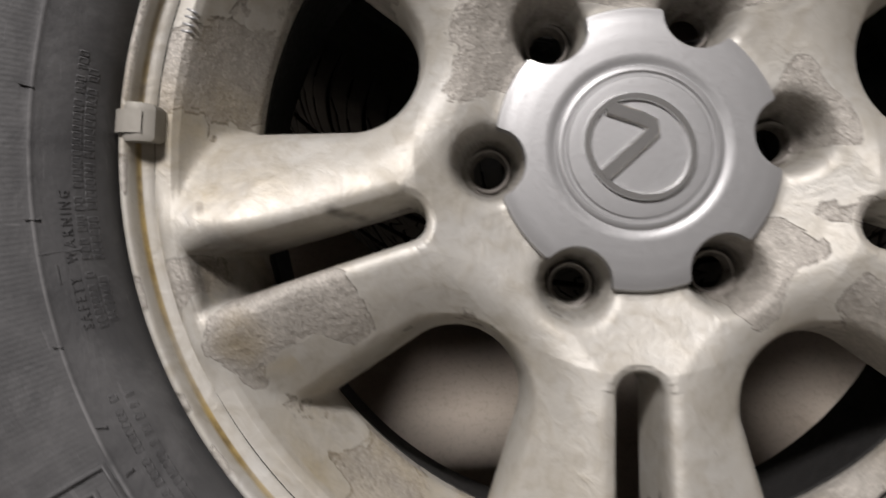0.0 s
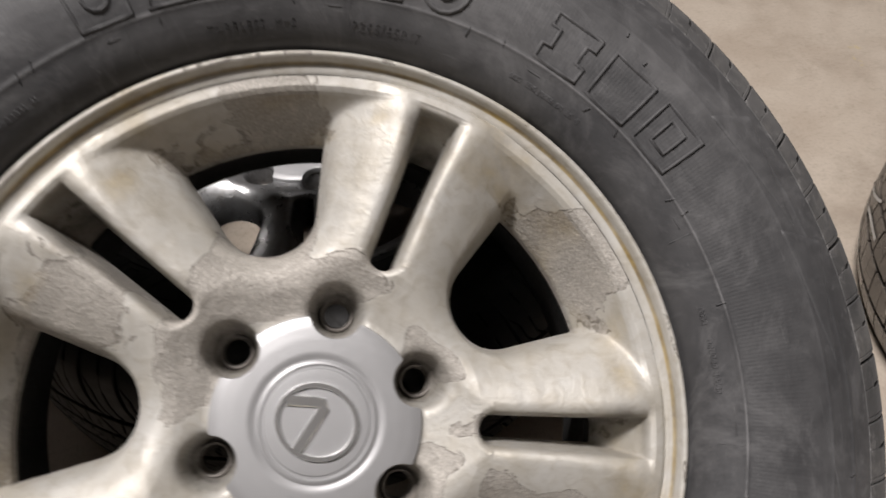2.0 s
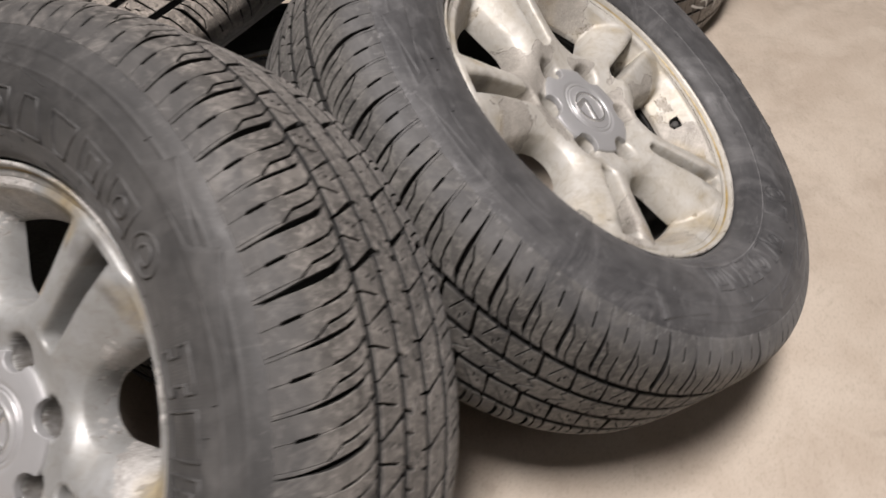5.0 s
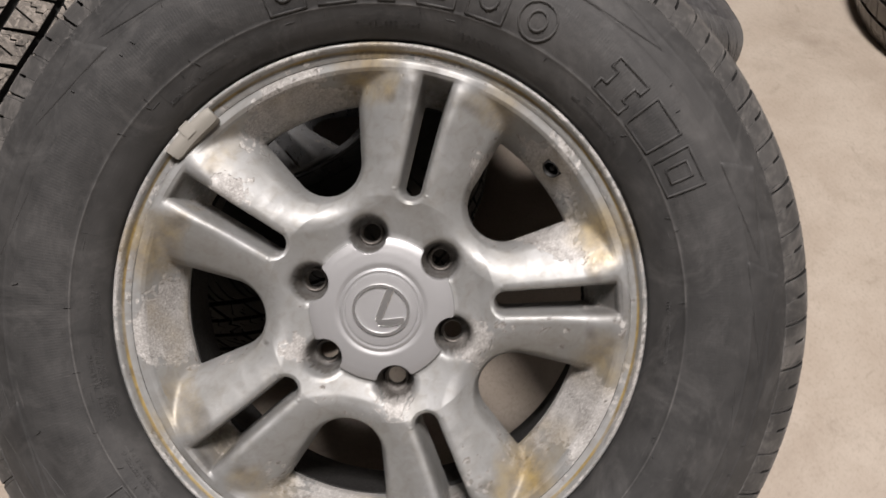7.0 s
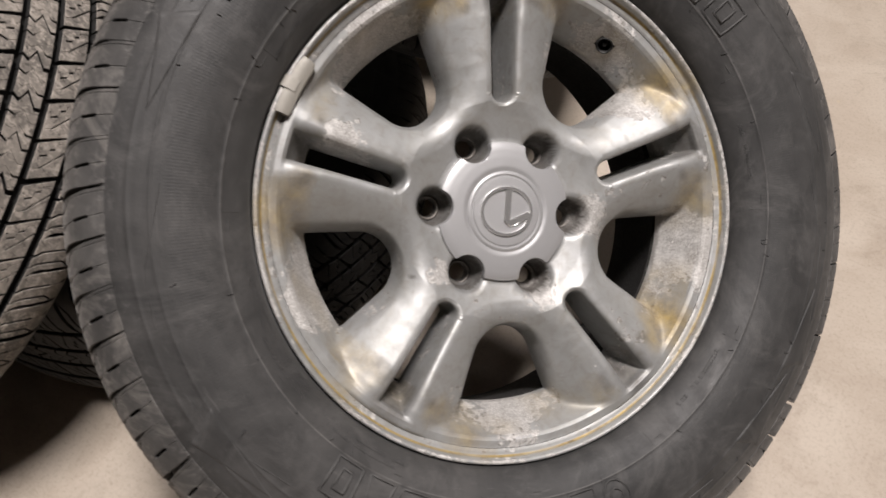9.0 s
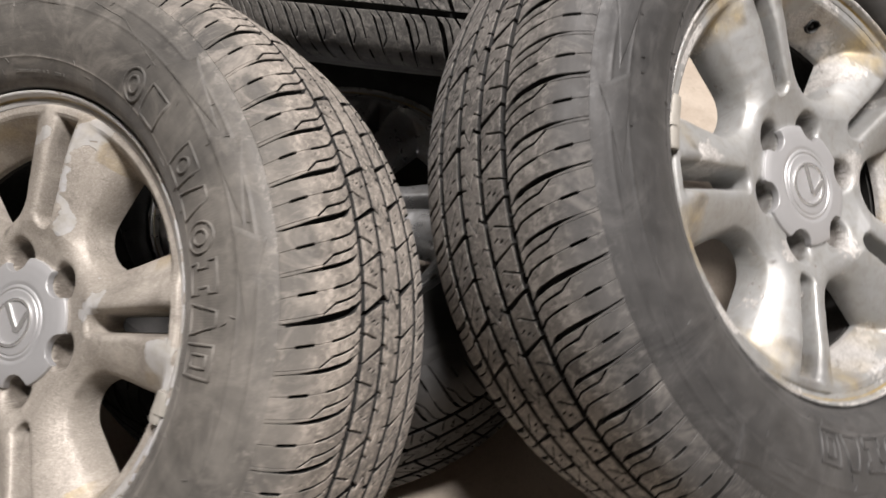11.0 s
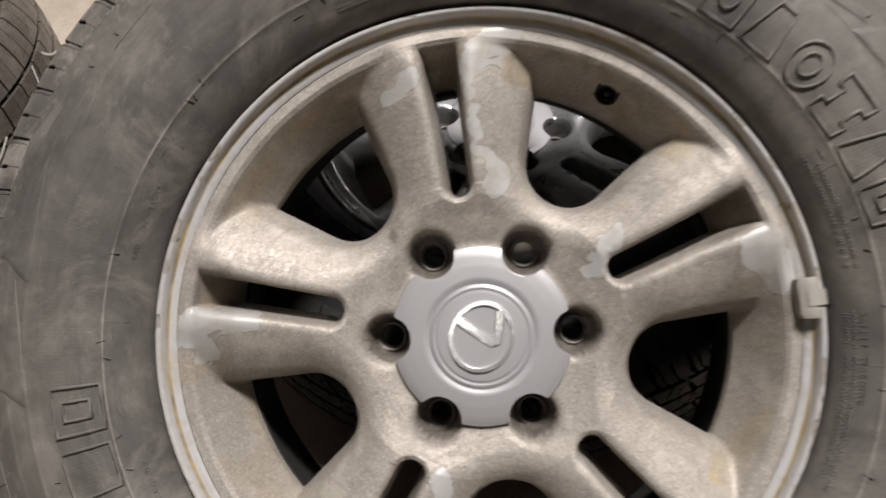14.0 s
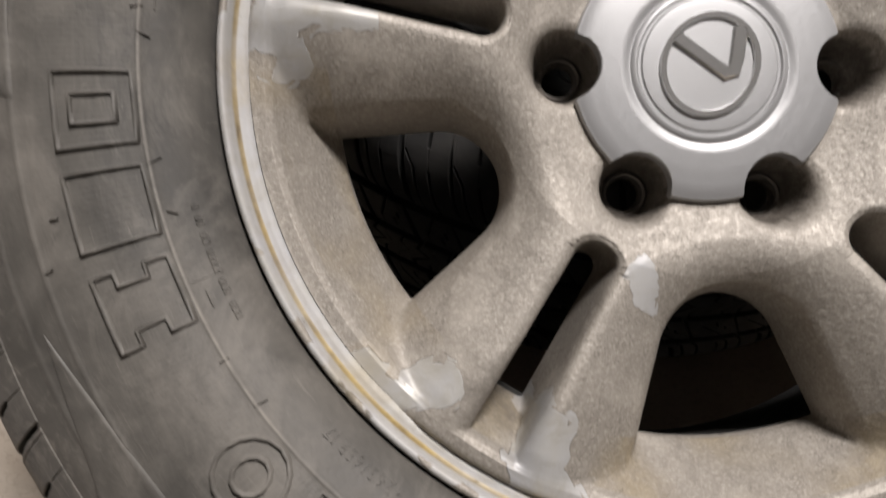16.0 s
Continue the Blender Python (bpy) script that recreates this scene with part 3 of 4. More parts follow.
HS = 0.0112   # half of a slot's width


def face_height(r, th):
    """z of the front face at radius r and angle th (arrays). Windows lie at 0, 72 ... degrees, slots between."""
    sec = 2 * math.pi / 5
    psi = (th + sec / 2) % sec - sec / 2
    phi = th % sec - sec / 2
    t, rho = np.abs(r * np.sin(psi)), r * np.cos(psi)
    s, rs = np.abs(r * np.sin(phi)), r * np.cos(phi)
    side = t * CA - (rho - WIN) * SA
    m = WR - np.where((rho - WIN) * CA + t * SA > 0, side, np.hypot(t, rho - WIN))
    hw = (WR + (rho - WIN) * SA) / CA
    ds = -m
    zt = np.interp(r, [0.03, 0.07, 0.09, 0.104, 0.125, 0.15, 0.18, 0.205, 0.2225], [-0.0300, -0.0292, -0.0225, -0.0160, -0.0110, -0.0075, -0.0045, -0.0040, -0.0065])
    flank = np.clip(r * np.sin(np.clip(sec / 2 - np.arcsin(np.clip(hw / r, 0, 0.9)), 0.05, 1)) - HS, 0.024, 0.048)
    D = zt + 0.050
    x = np.clip(ds / flank, 0, 1)
    foot = np.interp(r, [0.14, 0.20], [0.56, 0.47])
    S = np.where(x < 0.2, foot * (1 - (1 - x / 0.2) ** 2), foot + (1 - foot) * (x - 0.2) / 0.8)
    S = S + np.interp(r, [0.14, 0.20], [0.10, 0.06]) * np.sin(math.pi * np.clip((x - 0.1) / 0.9, 0, 1))
    spoke = np.where(ds > 0, zt - D * (1 - S), zt - D + 16.0 * ds)
    wall = np.where(r > 0.1885, np.interp(r, [0.1885, 0.2060, 0.2125, 0.2155, 0.2225], [-0.0550, -0.0240, -0.0128, -0.0103, -0.0098]), -0.055 - 16.0 * (0.1885 - r))
    k = 0.005
    z = 0.5 * (spoke + wall + np.sqrt((spoke - wall) ** 2 + k * k)) - 0.0008
    z = np.where(r > 0.2215, np.interp(r, [0.2215, 0.2235], [0, 1]) * (-0.0100 - z) + z, z)
    # slots between the twin spokes; a ramp closes the outer end
    hs = HS + 0.0012 * (rs - 0.15) / 0.05
    end_in = np.hypot(s, rs - 0.1135)
    ms = np.where(rs < 0.1135, hs - end_in, np.minimum(hs - s, (0.2105 - rs) * 0.9))
    floor = np.interp(rs, [0.10, 0.184, 0.191, 0.2105], [0.30, 0.30, 0.050, 0.010])
    soft = 0.5 * (ms + np.sqrt(ms * ms + 0.0011 ** 2))
    z = z - np.minimum(np.where(ms > -0.004, 15.0 * soft, 0), floor)
    # nut pockets
    sec6 = math.pi / 3
    q = (th + sec6 / 2) % sec6 - sec6 / 2
    dl = np.hypot(r * np.cos(q) - LUG, r * np.sin(q))
    ml = 0.0182 - dl
    soft = 0.5 * (ml + np.sqrt(ml * ml + 0.0012 ** 2))
    pocket = np.where(dl > 0.0095, np.minimum(4.5 * soft, 0.026), 0.026 + 5 * (0.0095 - dl))
    z = z - np.where(ml > -0.004, pocket, 0)
    return z


def wheel_face():
    """The front face with its windows, slots and nut pockets, cut open where it falls below the back."""
    radii = np.unique(np.concatenate([np.arange(0.030, 0.2235, 0.0016), np.arange(0.096, 0.118, 0.0008), np.arange(0.183, 0.189, 0.0008), np.arange(0.209, 0.217, 0.0008), [0.2235]]))
    sec = 2 * math.pi / 5
    cols = []
    for r in radii:
        fs = math.asin(min(0.9, HS / max(r, 0.03)))
        rr = max(r, 0.136)
        fw = sec / 2 - math.asin((WR + (rr * 0.968 - WIN) * SA) / CA / rr)
        fs = min(fs, 0.5 * fw)
        a = np.concatenate([np.linspace(0, fs * 0.72, 5)[:-1], np.linspace(fs * 0.72, fs * 1.25, 6)[:-1], np.linspace(fs * 1.25, fw - 0.012, 14)[:-1],
                            np.linspace(fw - 0.012, fw + 0.05, 7)[:-1], np.linspace(fw + 0.05, sec / 2, 6)])
        cols.append(np.concatenate([-a[:0:-1], a])[:-1])
    half = np.array(cols)
    th = np.concatenate([half + sec / 2 + k * sec for k in range(5)], 1)
    R = np.repeat(radii[:, None], th.shape[1], 1)
    Z = face_height(R, th)
    X, Y = R * np.cos(th), R * np.sin(th)
    rows, width = R.shape
    keep = Z > -0.061
    low = np.maximum(Z, -0.066)
    kk = keep.astype(int)
    many = kk[:-1] + kk[1:] + np.roll(kk, -1, 1)[:-1] + np.roll(kk, -1, 1)[1:]
    ii, jj = np.nonzero(many >= 1)
    nx = (jj + 1) % width
    faces = np.stack([ii * width + jj, ii * width + nx, (ii + 1) * width + nx, (ii + 1) * width + jj], 1)
    # draw the points just past a hole's edge back onto it
    cut = -0.062
    touch = np.zeros(R.size, bool)
    touch[faces.ravel()] = True
    move = touch.reshape(R.shape) & (Z < cut)
    pr, pt, pz = R[move], th[move], Z[move]
    e = 2e-5
    for _ in range(7):
        gr = (face_height(pr + e, pt) - face_height(pr - e, pt)) / (2 * e)
        gt = (face_height(pr, pt + e / pr) - face_height(pr, pt - e / pr)) / (2 * e)
        g2 = np.maximum(gr * gr + gt * gt, 4.0)
        step = np.clip((cut - pz) / g2, -0.004, 0.004)
        pr = pr + np.clip(step * gr, -0.0012, 0.0012)
        pt = pt + np.clip(step * gt, -0.0012, 0.0012) / pr
        pz = face_height(pr, pt)
    R, th, low = R.copy(), th.copy(), low.copy()
    R[move], th[move], low[move] = pr, pt, np.maximum(pz, -0.066)
    X, Y = R * np.cos(th), R * np.sin(th)
    V = np.stack([X, Y, low], 2).reshape(-1, 3)
    mid = V[faces].mean(1)  # the valve's hole
    faces = faces[((mid[:, 0] - 0.2010) / 0.67) ** 2 + mid[:, 1] ** 2 > 0.0070 ** 2]
    used, back = np.unique(faces, return_inverse=True)
    return V[used], back.reshape(-1, 4)[:, ::-1].tolist()


def paint_wear(me, general, marks, seed, pocket=0.3):
    """Per point: wear (lacquer gone over 0.5), stain, and a darkening for dirt and painted pocket shade, from broad
    noise, from depth and from marks with a place of their own: rows of (angle, radius, size, kind, amount).
    """
    n = len(me.vertices)
    wear, stain, grime_shade = [0.0] * n, [0.0] * n, [0.0] * n
    pts = [(r * math.cos(radians(a)), r * math.sin(radians(a)), s, k, v) for a, r, s, k, v in marks]
    off = Vector((seed * 3.1, seed * 1.7, 0.4))
    for i, v in enumerate(me.vertices):
        p = v.co
        q = p + 0.010 * noise.noise_vector(p * 45 + off) + 0.014 * noise.noise_vector(p * 16 + off)
        w = general(p) + 0.34 * noise.noise(p * 17 + off) + 0.2 * noise.noise(p * 48 + off)
        st = gr = 0.0
        rad = math.hypot(p.x, p.y)
        if p.z > -0.0090 and 0.2282 < rad < 0.2300:
            st = 0.9 + 0.6 * noise.noise(p * 25 + off)
        elif p.z > -0.006 and rad > 0.2315:
            w += 0.24 + 0.3 * noise.noise(p * 60 + off)
        # nut pockets: brake dust plus painted shade that deepens towards the hole
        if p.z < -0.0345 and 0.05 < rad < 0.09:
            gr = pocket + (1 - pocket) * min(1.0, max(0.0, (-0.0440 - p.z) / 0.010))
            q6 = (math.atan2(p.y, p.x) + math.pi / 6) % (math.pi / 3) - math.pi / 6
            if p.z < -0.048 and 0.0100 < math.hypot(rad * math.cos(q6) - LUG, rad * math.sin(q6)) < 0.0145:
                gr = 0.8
        if rad > 0.186 and -0.056 < p.z < -0.016:
            st = max(st, 0.10 + 0.55 * noise.noise(p * 30 + off))
        for x, y, s, k, amount in pts:
            d = math.hypot(q.x - x, q.y - y) / s
            if d < 1.6:
                g = max(0.0, min(1.0, (1.42 - d) * 1.25))
                if k == "wear":
                    w += amount * g
                elif k == "stain":
                    st = max(st, amount * max(0, 1 - d) ** 0.7)
                else:
                    gr = max(gr, amount * max(0, 1 - d) ** 0.7)
        wear[i], stain[i], grime_shade[i] = w, st, gr
    for name, vals in (("wear", wear), ("stain", stain), ("grime_shade", grime_shade)):
        me.attributes.new(name, "FLOAT", "POINT").data.foreach_set("value", vals)


def cap_mesh():
    """Centre cap: a low dome with turned rings, bitten by the six nut pockets."""
    n = 432
    zr = [0, 0.030, 0.0325, 0.0334, 0.0346, 0.0356, 0.0372, 0.0384, 0.0396, 0.0408, 0.044, 0.052, 0.060, 0.0645, 0.0669]
    zz = [-0.0148, -0.0151, -0.0153, -0.0163, -0.0163, -0.0153, -0.0154, -0.0165, -0.0165, -0.0156, -0.0157, -0.0162, -0.0172, -0.0184, -0.0196]
    zz = [z - 0.0080 for z in zz]
    V, F = [(0, 0, zz[0])], []
    radii = sorted(set(zr[1:] + [0.006, 0.012, 0.018, 0.024, 0.047, 0.050, 0.054, 0.056, 0.058, 0.062, 0.066]))
    rings = []
    for rad in radii:
        rings.append([(rad, 0.0)] * n)
    for k in range(n):
        th = k * 2 * math.pi / n
        q = (th + math.pi / 6) % (math.pi / 3) - math.pi / 6
        R = 0.0669
        if abs(math.sin(q)) * LUG < 0.0172:
            R = min(R, LUG * math.cos(q) - math.sqrt(0.0172 ** 2 - (LUG * math.sin(q)) ** 2))
        for i, rad in enumerate(radii):
            rr = min(rad, R - 0.0010)
            rings[i] = rings[i][:k] + [(rr, float(np.interp(rr, zr, zz)))] + rings[i][k + 1:]
        top = float(np.interp(R, zr, zz))
        for j, (dr, dz) in enumerate(((-0.0003, -0.0004), (0.0, -0.0014), (0.0, -0.0075))):
            if k == 0:
                rings.append([])
            rings[len(radii) + j].append((R + dr, top + dz))
    m = len(rings)
    for ring in rings:
        V += [(r * math.cos(k * 2 * math.pi / n), r * math.sin(k * 2 * math.pi / n), z) for k, (r, z) in enumerate(ring)]
    for k in range(n):
        F.append((0, 1 + k, 1 + (k + 1) % n))
        for i in range(m - 1):
            a, b = 1 + i * n, 1 + (i + 1) * n
            F.append((a + k, b + k, b + (k + 1) % n, a + (k + 1) % n))
    return V, F


def bar_path(V, F, pts, w, h, z0, closed=False):
    """A raised bar with bevelled edges through pts in the plane."""
    n = len(pts)
    base = len(V)
    for i in range(n):
        a, b = (pts[(i - 1) % n], pts[(i + 1) % n]) if closed else (pts[max(i - 1, 0)], pts[min(i + 1, n - 1)])
        dx, dy = b[0] - a[0], b[1] - a[1]
        d = math.hypot(dx, dy) or 1
        nx, ny = -dy / d * w / 2, dx / d * w / 2
        for k, z in ((1, 0), (0.94, h * 0.65), (0.70, h), (-0.70, h), (-0.94, h * 0.65), (-1, 0)):
            V.append((pts[i][0] + k * nx, pts[i][1] + k * ny, z0 + z))
    for i in range(n if closed else n - 1):
        j = (i + 1) % n
        for k in range(5):
            F.append((base + i * 6 + k, base + j * 6 + k, base + j * 6 + k + 1, base + i * 6 + k + 1))
    if not closed:
        F.append(tuple(base + k for k in range(6)))
        F.append(tuple(base + (n - 1) * 6 + k for k in reversed(range(6))))


def emblem_mesh():
    V, F = [], []
    bar_path(V, F, [(0.0250 * math.cos(k * math.pi / 36), 0.0222 * math.sin(k * math.pi / 36)) for k in range(72)], 0.0036, 0.0022, -0.0233, True)
    bar_path(V, F, [(0.0044, 0.0210), (0.0026, 0.010), (0.0004, -0.003), (-0.0004, -0.0090), (0.0018, -0.0115), (0.008, -0.0102), (0.0228, -0.0050)], 0.0074, 0.0022, -0.0233)
    return V, F


RIM = [(0.2225, -0.0098), (0.2262, -0.0091), (0.2277, -0.0086), (0.2285, -0.0083), (0.2296, -0.0074), (0.2303, -0.0052), (0.2309, -0.0022), (0.2320, -0.0006), (0.2332, 0.0),
       (0.2344, -0.0002), (0.2354, -0.0014), (0.2358, -0.0040), (0.2350, -0.0075), (0.2315, -0.0105), (0.2240, -0.0150), (0.2190, -0.0200), (0.2180, -0.0450), (0.2050, -0.0650),
       (0.2030, -0.1100), (0.2170, -0.1600), (0.2180, -0.1850), (0.2240, -0.1920), (0.2350, -0.1980), (0.2350, -0.2030), (0.2250, -0.2030), (0.2120, -0.1860), (0.2080, -0.1550),
       (0.1985, -0.1150), (0.1925, -0.0800), (0.1890, -0.0680), (0.1930, -0.0640), (0.2150, -0.0260)]
TYRE_BODY, TREAD, MARKS, SIZE, CAP, EMBLEM = tyre_body(), highway_tread(), moulded_marks(), small_words(), cap_mesh(), emblem_mesh()
FACE = wheel_face()
V, F = revolve([(0.0088, -0.0600), (0.0122, -0.0600), (0.0118, -0.0540), (0.0108, -0.0532), (0.0096, -0.0540)], 24, True)
SEAT = ([(x + LUG, y, z) for x, y, z in V], [f[::-1] for f in F])
SHARED = {}


def shared_part(name, geo, material, parent, turn=0.0, label="", sharp=None):
    """A part on a mesh that the wheels share; its material sits on the object."""
    if name not in SHARED:
        me = bpy.data.meshes.new(name)
        me.from_pydata([tuple(v) for v in geo[0]], [], geo[1])
        me.materials.append(material)
        me.polygons.foreach_set("use_smooth", [True] * len(me.polygons))
        if sharp:
            me.set_sharp_from_angle(angle=radians(sharp))
        SHARED[name] = me
    ob = new(name, SHARED[name])
    ob.parent = parent
    ob.rotation_euler = (0, 0, radians(turn))
    ob.material_slots[0].link = "OBJECT"
    ob.material_slots[0].material = material
    if label:
        tagged(ob, label)
    return ob


def balance_weight(parent, angle, span, seed, radius=0.2265):
    """A clip-on weight that hugs the rim's edge, with its steel clip over the lip."""
    V, F = [], []
    n = 10
    prof = [(-0.0085, -0.0105), (-0.0075, -0.0015), (-0.002, 0.0022), (0.004, 0.0022), (0.0062, 0.0008), (0.0060, -0.004)]
    for i in range(n + 1):
        a = radians(angle + span * (i / n - 0.5))
        taper = 1 if 0 < i < n else 0.82
        for dr, z in prof:
            r = radius + dr * taper
            V.append((r * math.cos(a), r * math.sin(a), z * taper))
    k = len(prof)
    for i in range(n):
        for q in range(k - 1):
            F.append((i * k + q, i * k + q + 1, (i + 1) * k + q + 1, (i + 1) * k + q))
    F.append(tuple(range(k))[::-1])
    F.append(tuple(n * k + q for q in range(k)))
    w = mesh_ob("balance_weight", V, F, M_LEAD, parent, "grey clip-on balance weight", True, 40)
    V, F = [], []
    for i in range(5):
        a = radians(angle + 2.6 * (i / 4 - 0.5))
        for r, z in ((radius - 0.003, 0.0024), (radius + 0.004, 0.0034), (0.2345, 0.0022), (0.2366, 0.0), (0.2366, -0.005)):
            V.append((r * math.cos(a), r * math.sin(a), z))
    for i in range(4):
        for q in range(4):
            F.append((i * 5 + q, i * 5 + q + 1, (i + 1) * 5 + q + 1, (i + 1) * 5 + q))
    mesh_ob("clip", V, F, M_LEAD, w)
    return w


def valve_stem(parent, bare):
    """Rubber snap-in stem seen end on in its hole at angle 0: a black collar, a hollow and the stem's tip."""
    m = Matrix.Translation((0.2010, 0, -0.0335)) @ Euler((0, radians(-48), 0)).to_matrix().to_4x4()
    lip = 0.0010 if bare else 0.0024
    prof = [(0.0, -0.0090), (0.0062, -0.0090), (0.0068, lip - 0.0010), (0.0076, lip), (0.0085, lip - 0.0006), (0.0090, -0.0008), (0.0090, -0.0100), (0.0, -0.0100)]
    V, F = revolve(prof[::-1], 28)
    ob = mesh_ob("valve_stem", [m @ Vector(v) for v in V], F, M_HOLE, parent, "black rubber valve stem", True, 50)
    if bare:  # only the dusty stub of the stem is left, low in its hole
        V, F = revolve([(0.0, -0.0022), (0.0044, -0.0024), (0.0054, -0.0034), (0.0056, -0.0090), (0.0, -0.0090)][::-1], 20)
        mesh_ob("valve_stub", [m @ Vector((x - 0.0006, y, z)) for x, y, z in V], F, M_STUB, ob, "dusty grey rubber stub", True, 50)
        return ob
    V, F = revolve([(0.0, 0.0004), (0.0022, 0.0002), (0.0027, -0.0008), (0.0027, -0.0090), (0.0, -0.0090)][::-1], 16)
    mesh_ob("valve_tip", [m @ Vector(v) for v in V], F, M_HOLE, ob)
    return ob


def cast_mark(parent, angle, radius, material):
    """Four small raised strokes cast into the rim's flat band."""
    V, F = [], []
    for k, lean in enumerate((0.5, -0.1, 0.1, -0.3)):
        a = radians(angle) + (k - 1.5) * 0.0035 / radius
        b = a + lean * 0.0016 / radius
        bar_path(V, F, [(radius * math.cos(a), radius * math.sin(a)), ((radius - 0.0055) * math.cos(b), (radius - 0.0055) * math.sin(b))], 0.0014, 0.0009, -0.0125)
    z0 = face_height(np.array([radius - 0.003]), np.array([radians(angle)]))[0]
    mesh_ob("cast_mark", [(x, y, z + 0.0125 + z0 - 0.0006) for x, y, z in V], F, material, parent, "small raised casting mark")


def alloy_wheel(key, matrix, label, tyre_turn, emblem_turn, general, marks, seed, weight=None, mark=None):
    root = new("alloy_wheel")
    root.empty_display_size = 0.1
    root.matrix_world = matrix
    tagged(root, label, "wheel", "wheels of one set")
    tyre = shared_part("tyre", TYRE_BODY, M_TYRE[key], root, tyre_turn, "", 60)
    tread = shared_part("tread", TREAD, M_TREAD[key], tyre, 0, "", 35)
    # block sides and groove floors carry painted shade, the tops do not
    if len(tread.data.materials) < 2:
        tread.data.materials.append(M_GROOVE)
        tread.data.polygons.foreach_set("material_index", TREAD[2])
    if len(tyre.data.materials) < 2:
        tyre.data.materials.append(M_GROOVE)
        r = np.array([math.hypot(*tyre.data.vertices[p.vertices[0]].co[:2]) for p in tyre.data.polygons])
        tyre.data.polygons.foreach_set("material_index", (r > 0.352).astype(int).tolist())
    for kind, geos in (("raised_block", MARKS[0]), ("raised_wedge", MARKS[1])):
        for i, geo in enumerate(geos):
            shared_part(kind + str(i), geo, M_TYRE[key], tyre).name = kind
    tagged(shared_part("mould_relief", MARKS[2], M_TYRE[key], tyre), kind="stuff")
    tagged(shared_part("small_print", SIZE, M_TYRE[key], tyre, 0, "", 30), kind="stuff")
    me = bpy.data.meshes.new("spoke_face")
    me.from_pydata([tuple(v) for v in FACE[0]], [], FACE[1])
    me.materials.append(M_ALLOY[key])
    me.polygons.foreach_set("use_smooth", [True] * len(me.polygons))
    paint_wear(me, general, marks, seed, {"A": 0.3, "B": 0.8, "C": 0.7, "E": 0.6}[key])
    face = new("spoke_face", me)
    face.parent = root
    V, F = revolve(RIM, 240, True)
    me = bpy.data.meshes.new("rim")
    me.from_pydata([tuple(v) for v in V], [], [f[::-1] for f in F])
    me.materials.append(M_ALLOY[key])
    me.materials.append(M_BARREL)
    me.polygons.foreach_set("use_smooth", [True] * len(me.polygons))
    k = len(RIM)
    # faces behind the lip take the barrel colour with its painted-in shade
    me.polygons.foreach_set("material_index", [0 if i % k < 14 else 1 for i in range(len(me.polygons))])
    me.set_sharp_from_angle(angle=radians(60))
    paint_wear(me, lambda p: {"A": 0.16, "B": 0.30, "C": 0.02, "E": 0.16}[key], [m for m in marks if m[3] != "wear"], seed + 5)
    rim = new("rim", me)
    rim.parent = root
    cap = shared_part("centre_cap", CAP, M_CAP, root, 0, "satin silver centre cap", 40)
    shared_part("emblem", EMBLEM, M_CHROME, cap, emblem_turn, "chrome emblem", 35)
    for k in range(6):
        shared_part("nut_seat", SEAT, M_SEAT, root, 60 * k, "", 40)
    if mark:
        cast_mark(root, *mark, M_CAP)
    if weight:
        balance_weight(root, *weight, seed)
    valve_stem(root, key == "A")
    return root


# ---- the room: floor, with unseen far walls and ceiling added to close it ----
def slab(name, x0, x1, y0, y1, z0, z1, material, kind="structure", label=""):
    V = [(x, y, z) for z in (z0, z1) for y in (y0, y1) for x in (x0, x1)]
    F = [(0, 2, 3, 1), (4, 5, 7, 6), (0, 1, 5, 4), (2, 6, 7, 3), (0, 4, 6, 2), (1, 3, 7, 5)]
    ob = mesh_ob(name, V, F, material, None, "", False)
    return tagged(ob, label, "", "", kind)


slab("floor", -7.2, 7.2, -6.2, 8.2, -0.15, 0.0, M_FLOOR, label="pale worn concrete workshop floor")
slab("ceiling", -7.2, 7.2, -6.2, 8.2, CEIL, CEIL + 0.15, M_CEIL, label="plain dark ceiling, unseen, added to close the room")
slab("wall_south", -7.2, 7.2, -6.2, -6.0, 0, CEIL, M_WALL, label="plain dark wall, unseen, added to close the room")
slab("wall_north", -7.2, 7.2, 8.0, 8.2, 0, CEIL, M_WALL, label="plain dark wall, unseen, added to close the room")
slab("wall_west", -7.2, -7.0, -6.0, 8.0, 0, CEIL, M_WALL, label="plain dark wall, unseen, added to close the room")
slab("wall_east", 7.0, 7.2, -6.0, 8.0, 0, CEIL, M_WALL, label="plain dark wall, unseen, added to close the room")

# ---- the set of four wheels: three lean on one that lies flat ----
WHEEL_A = Matrix(((0.54416, 0.83898, 0, 0.09282), (-0.69293, 0.44943, -0.56379, -0.45908), (-0.47301, 0.30679, 0.82592, 0.39252), (0, 0, 0, 1)))
WHEEL_B = Matrix(((0.00483, 0.79216, -0.61029, -0.46283), (-0.91398, 0.25111, 0.31872, 0.07468), (0.40573, 0.55626, 0.72523, 0.41612), (0, 0, 0, 1)))
WHEEL_C = Matrix(((-0.6866, 0.69234, 0.22192, 0.33117), (-0.50194, -0.67222, 0.54422, 0.41432), (0.52596, 0.26227, 0.80906, 0.39752), (0, 0, 0, 1)))
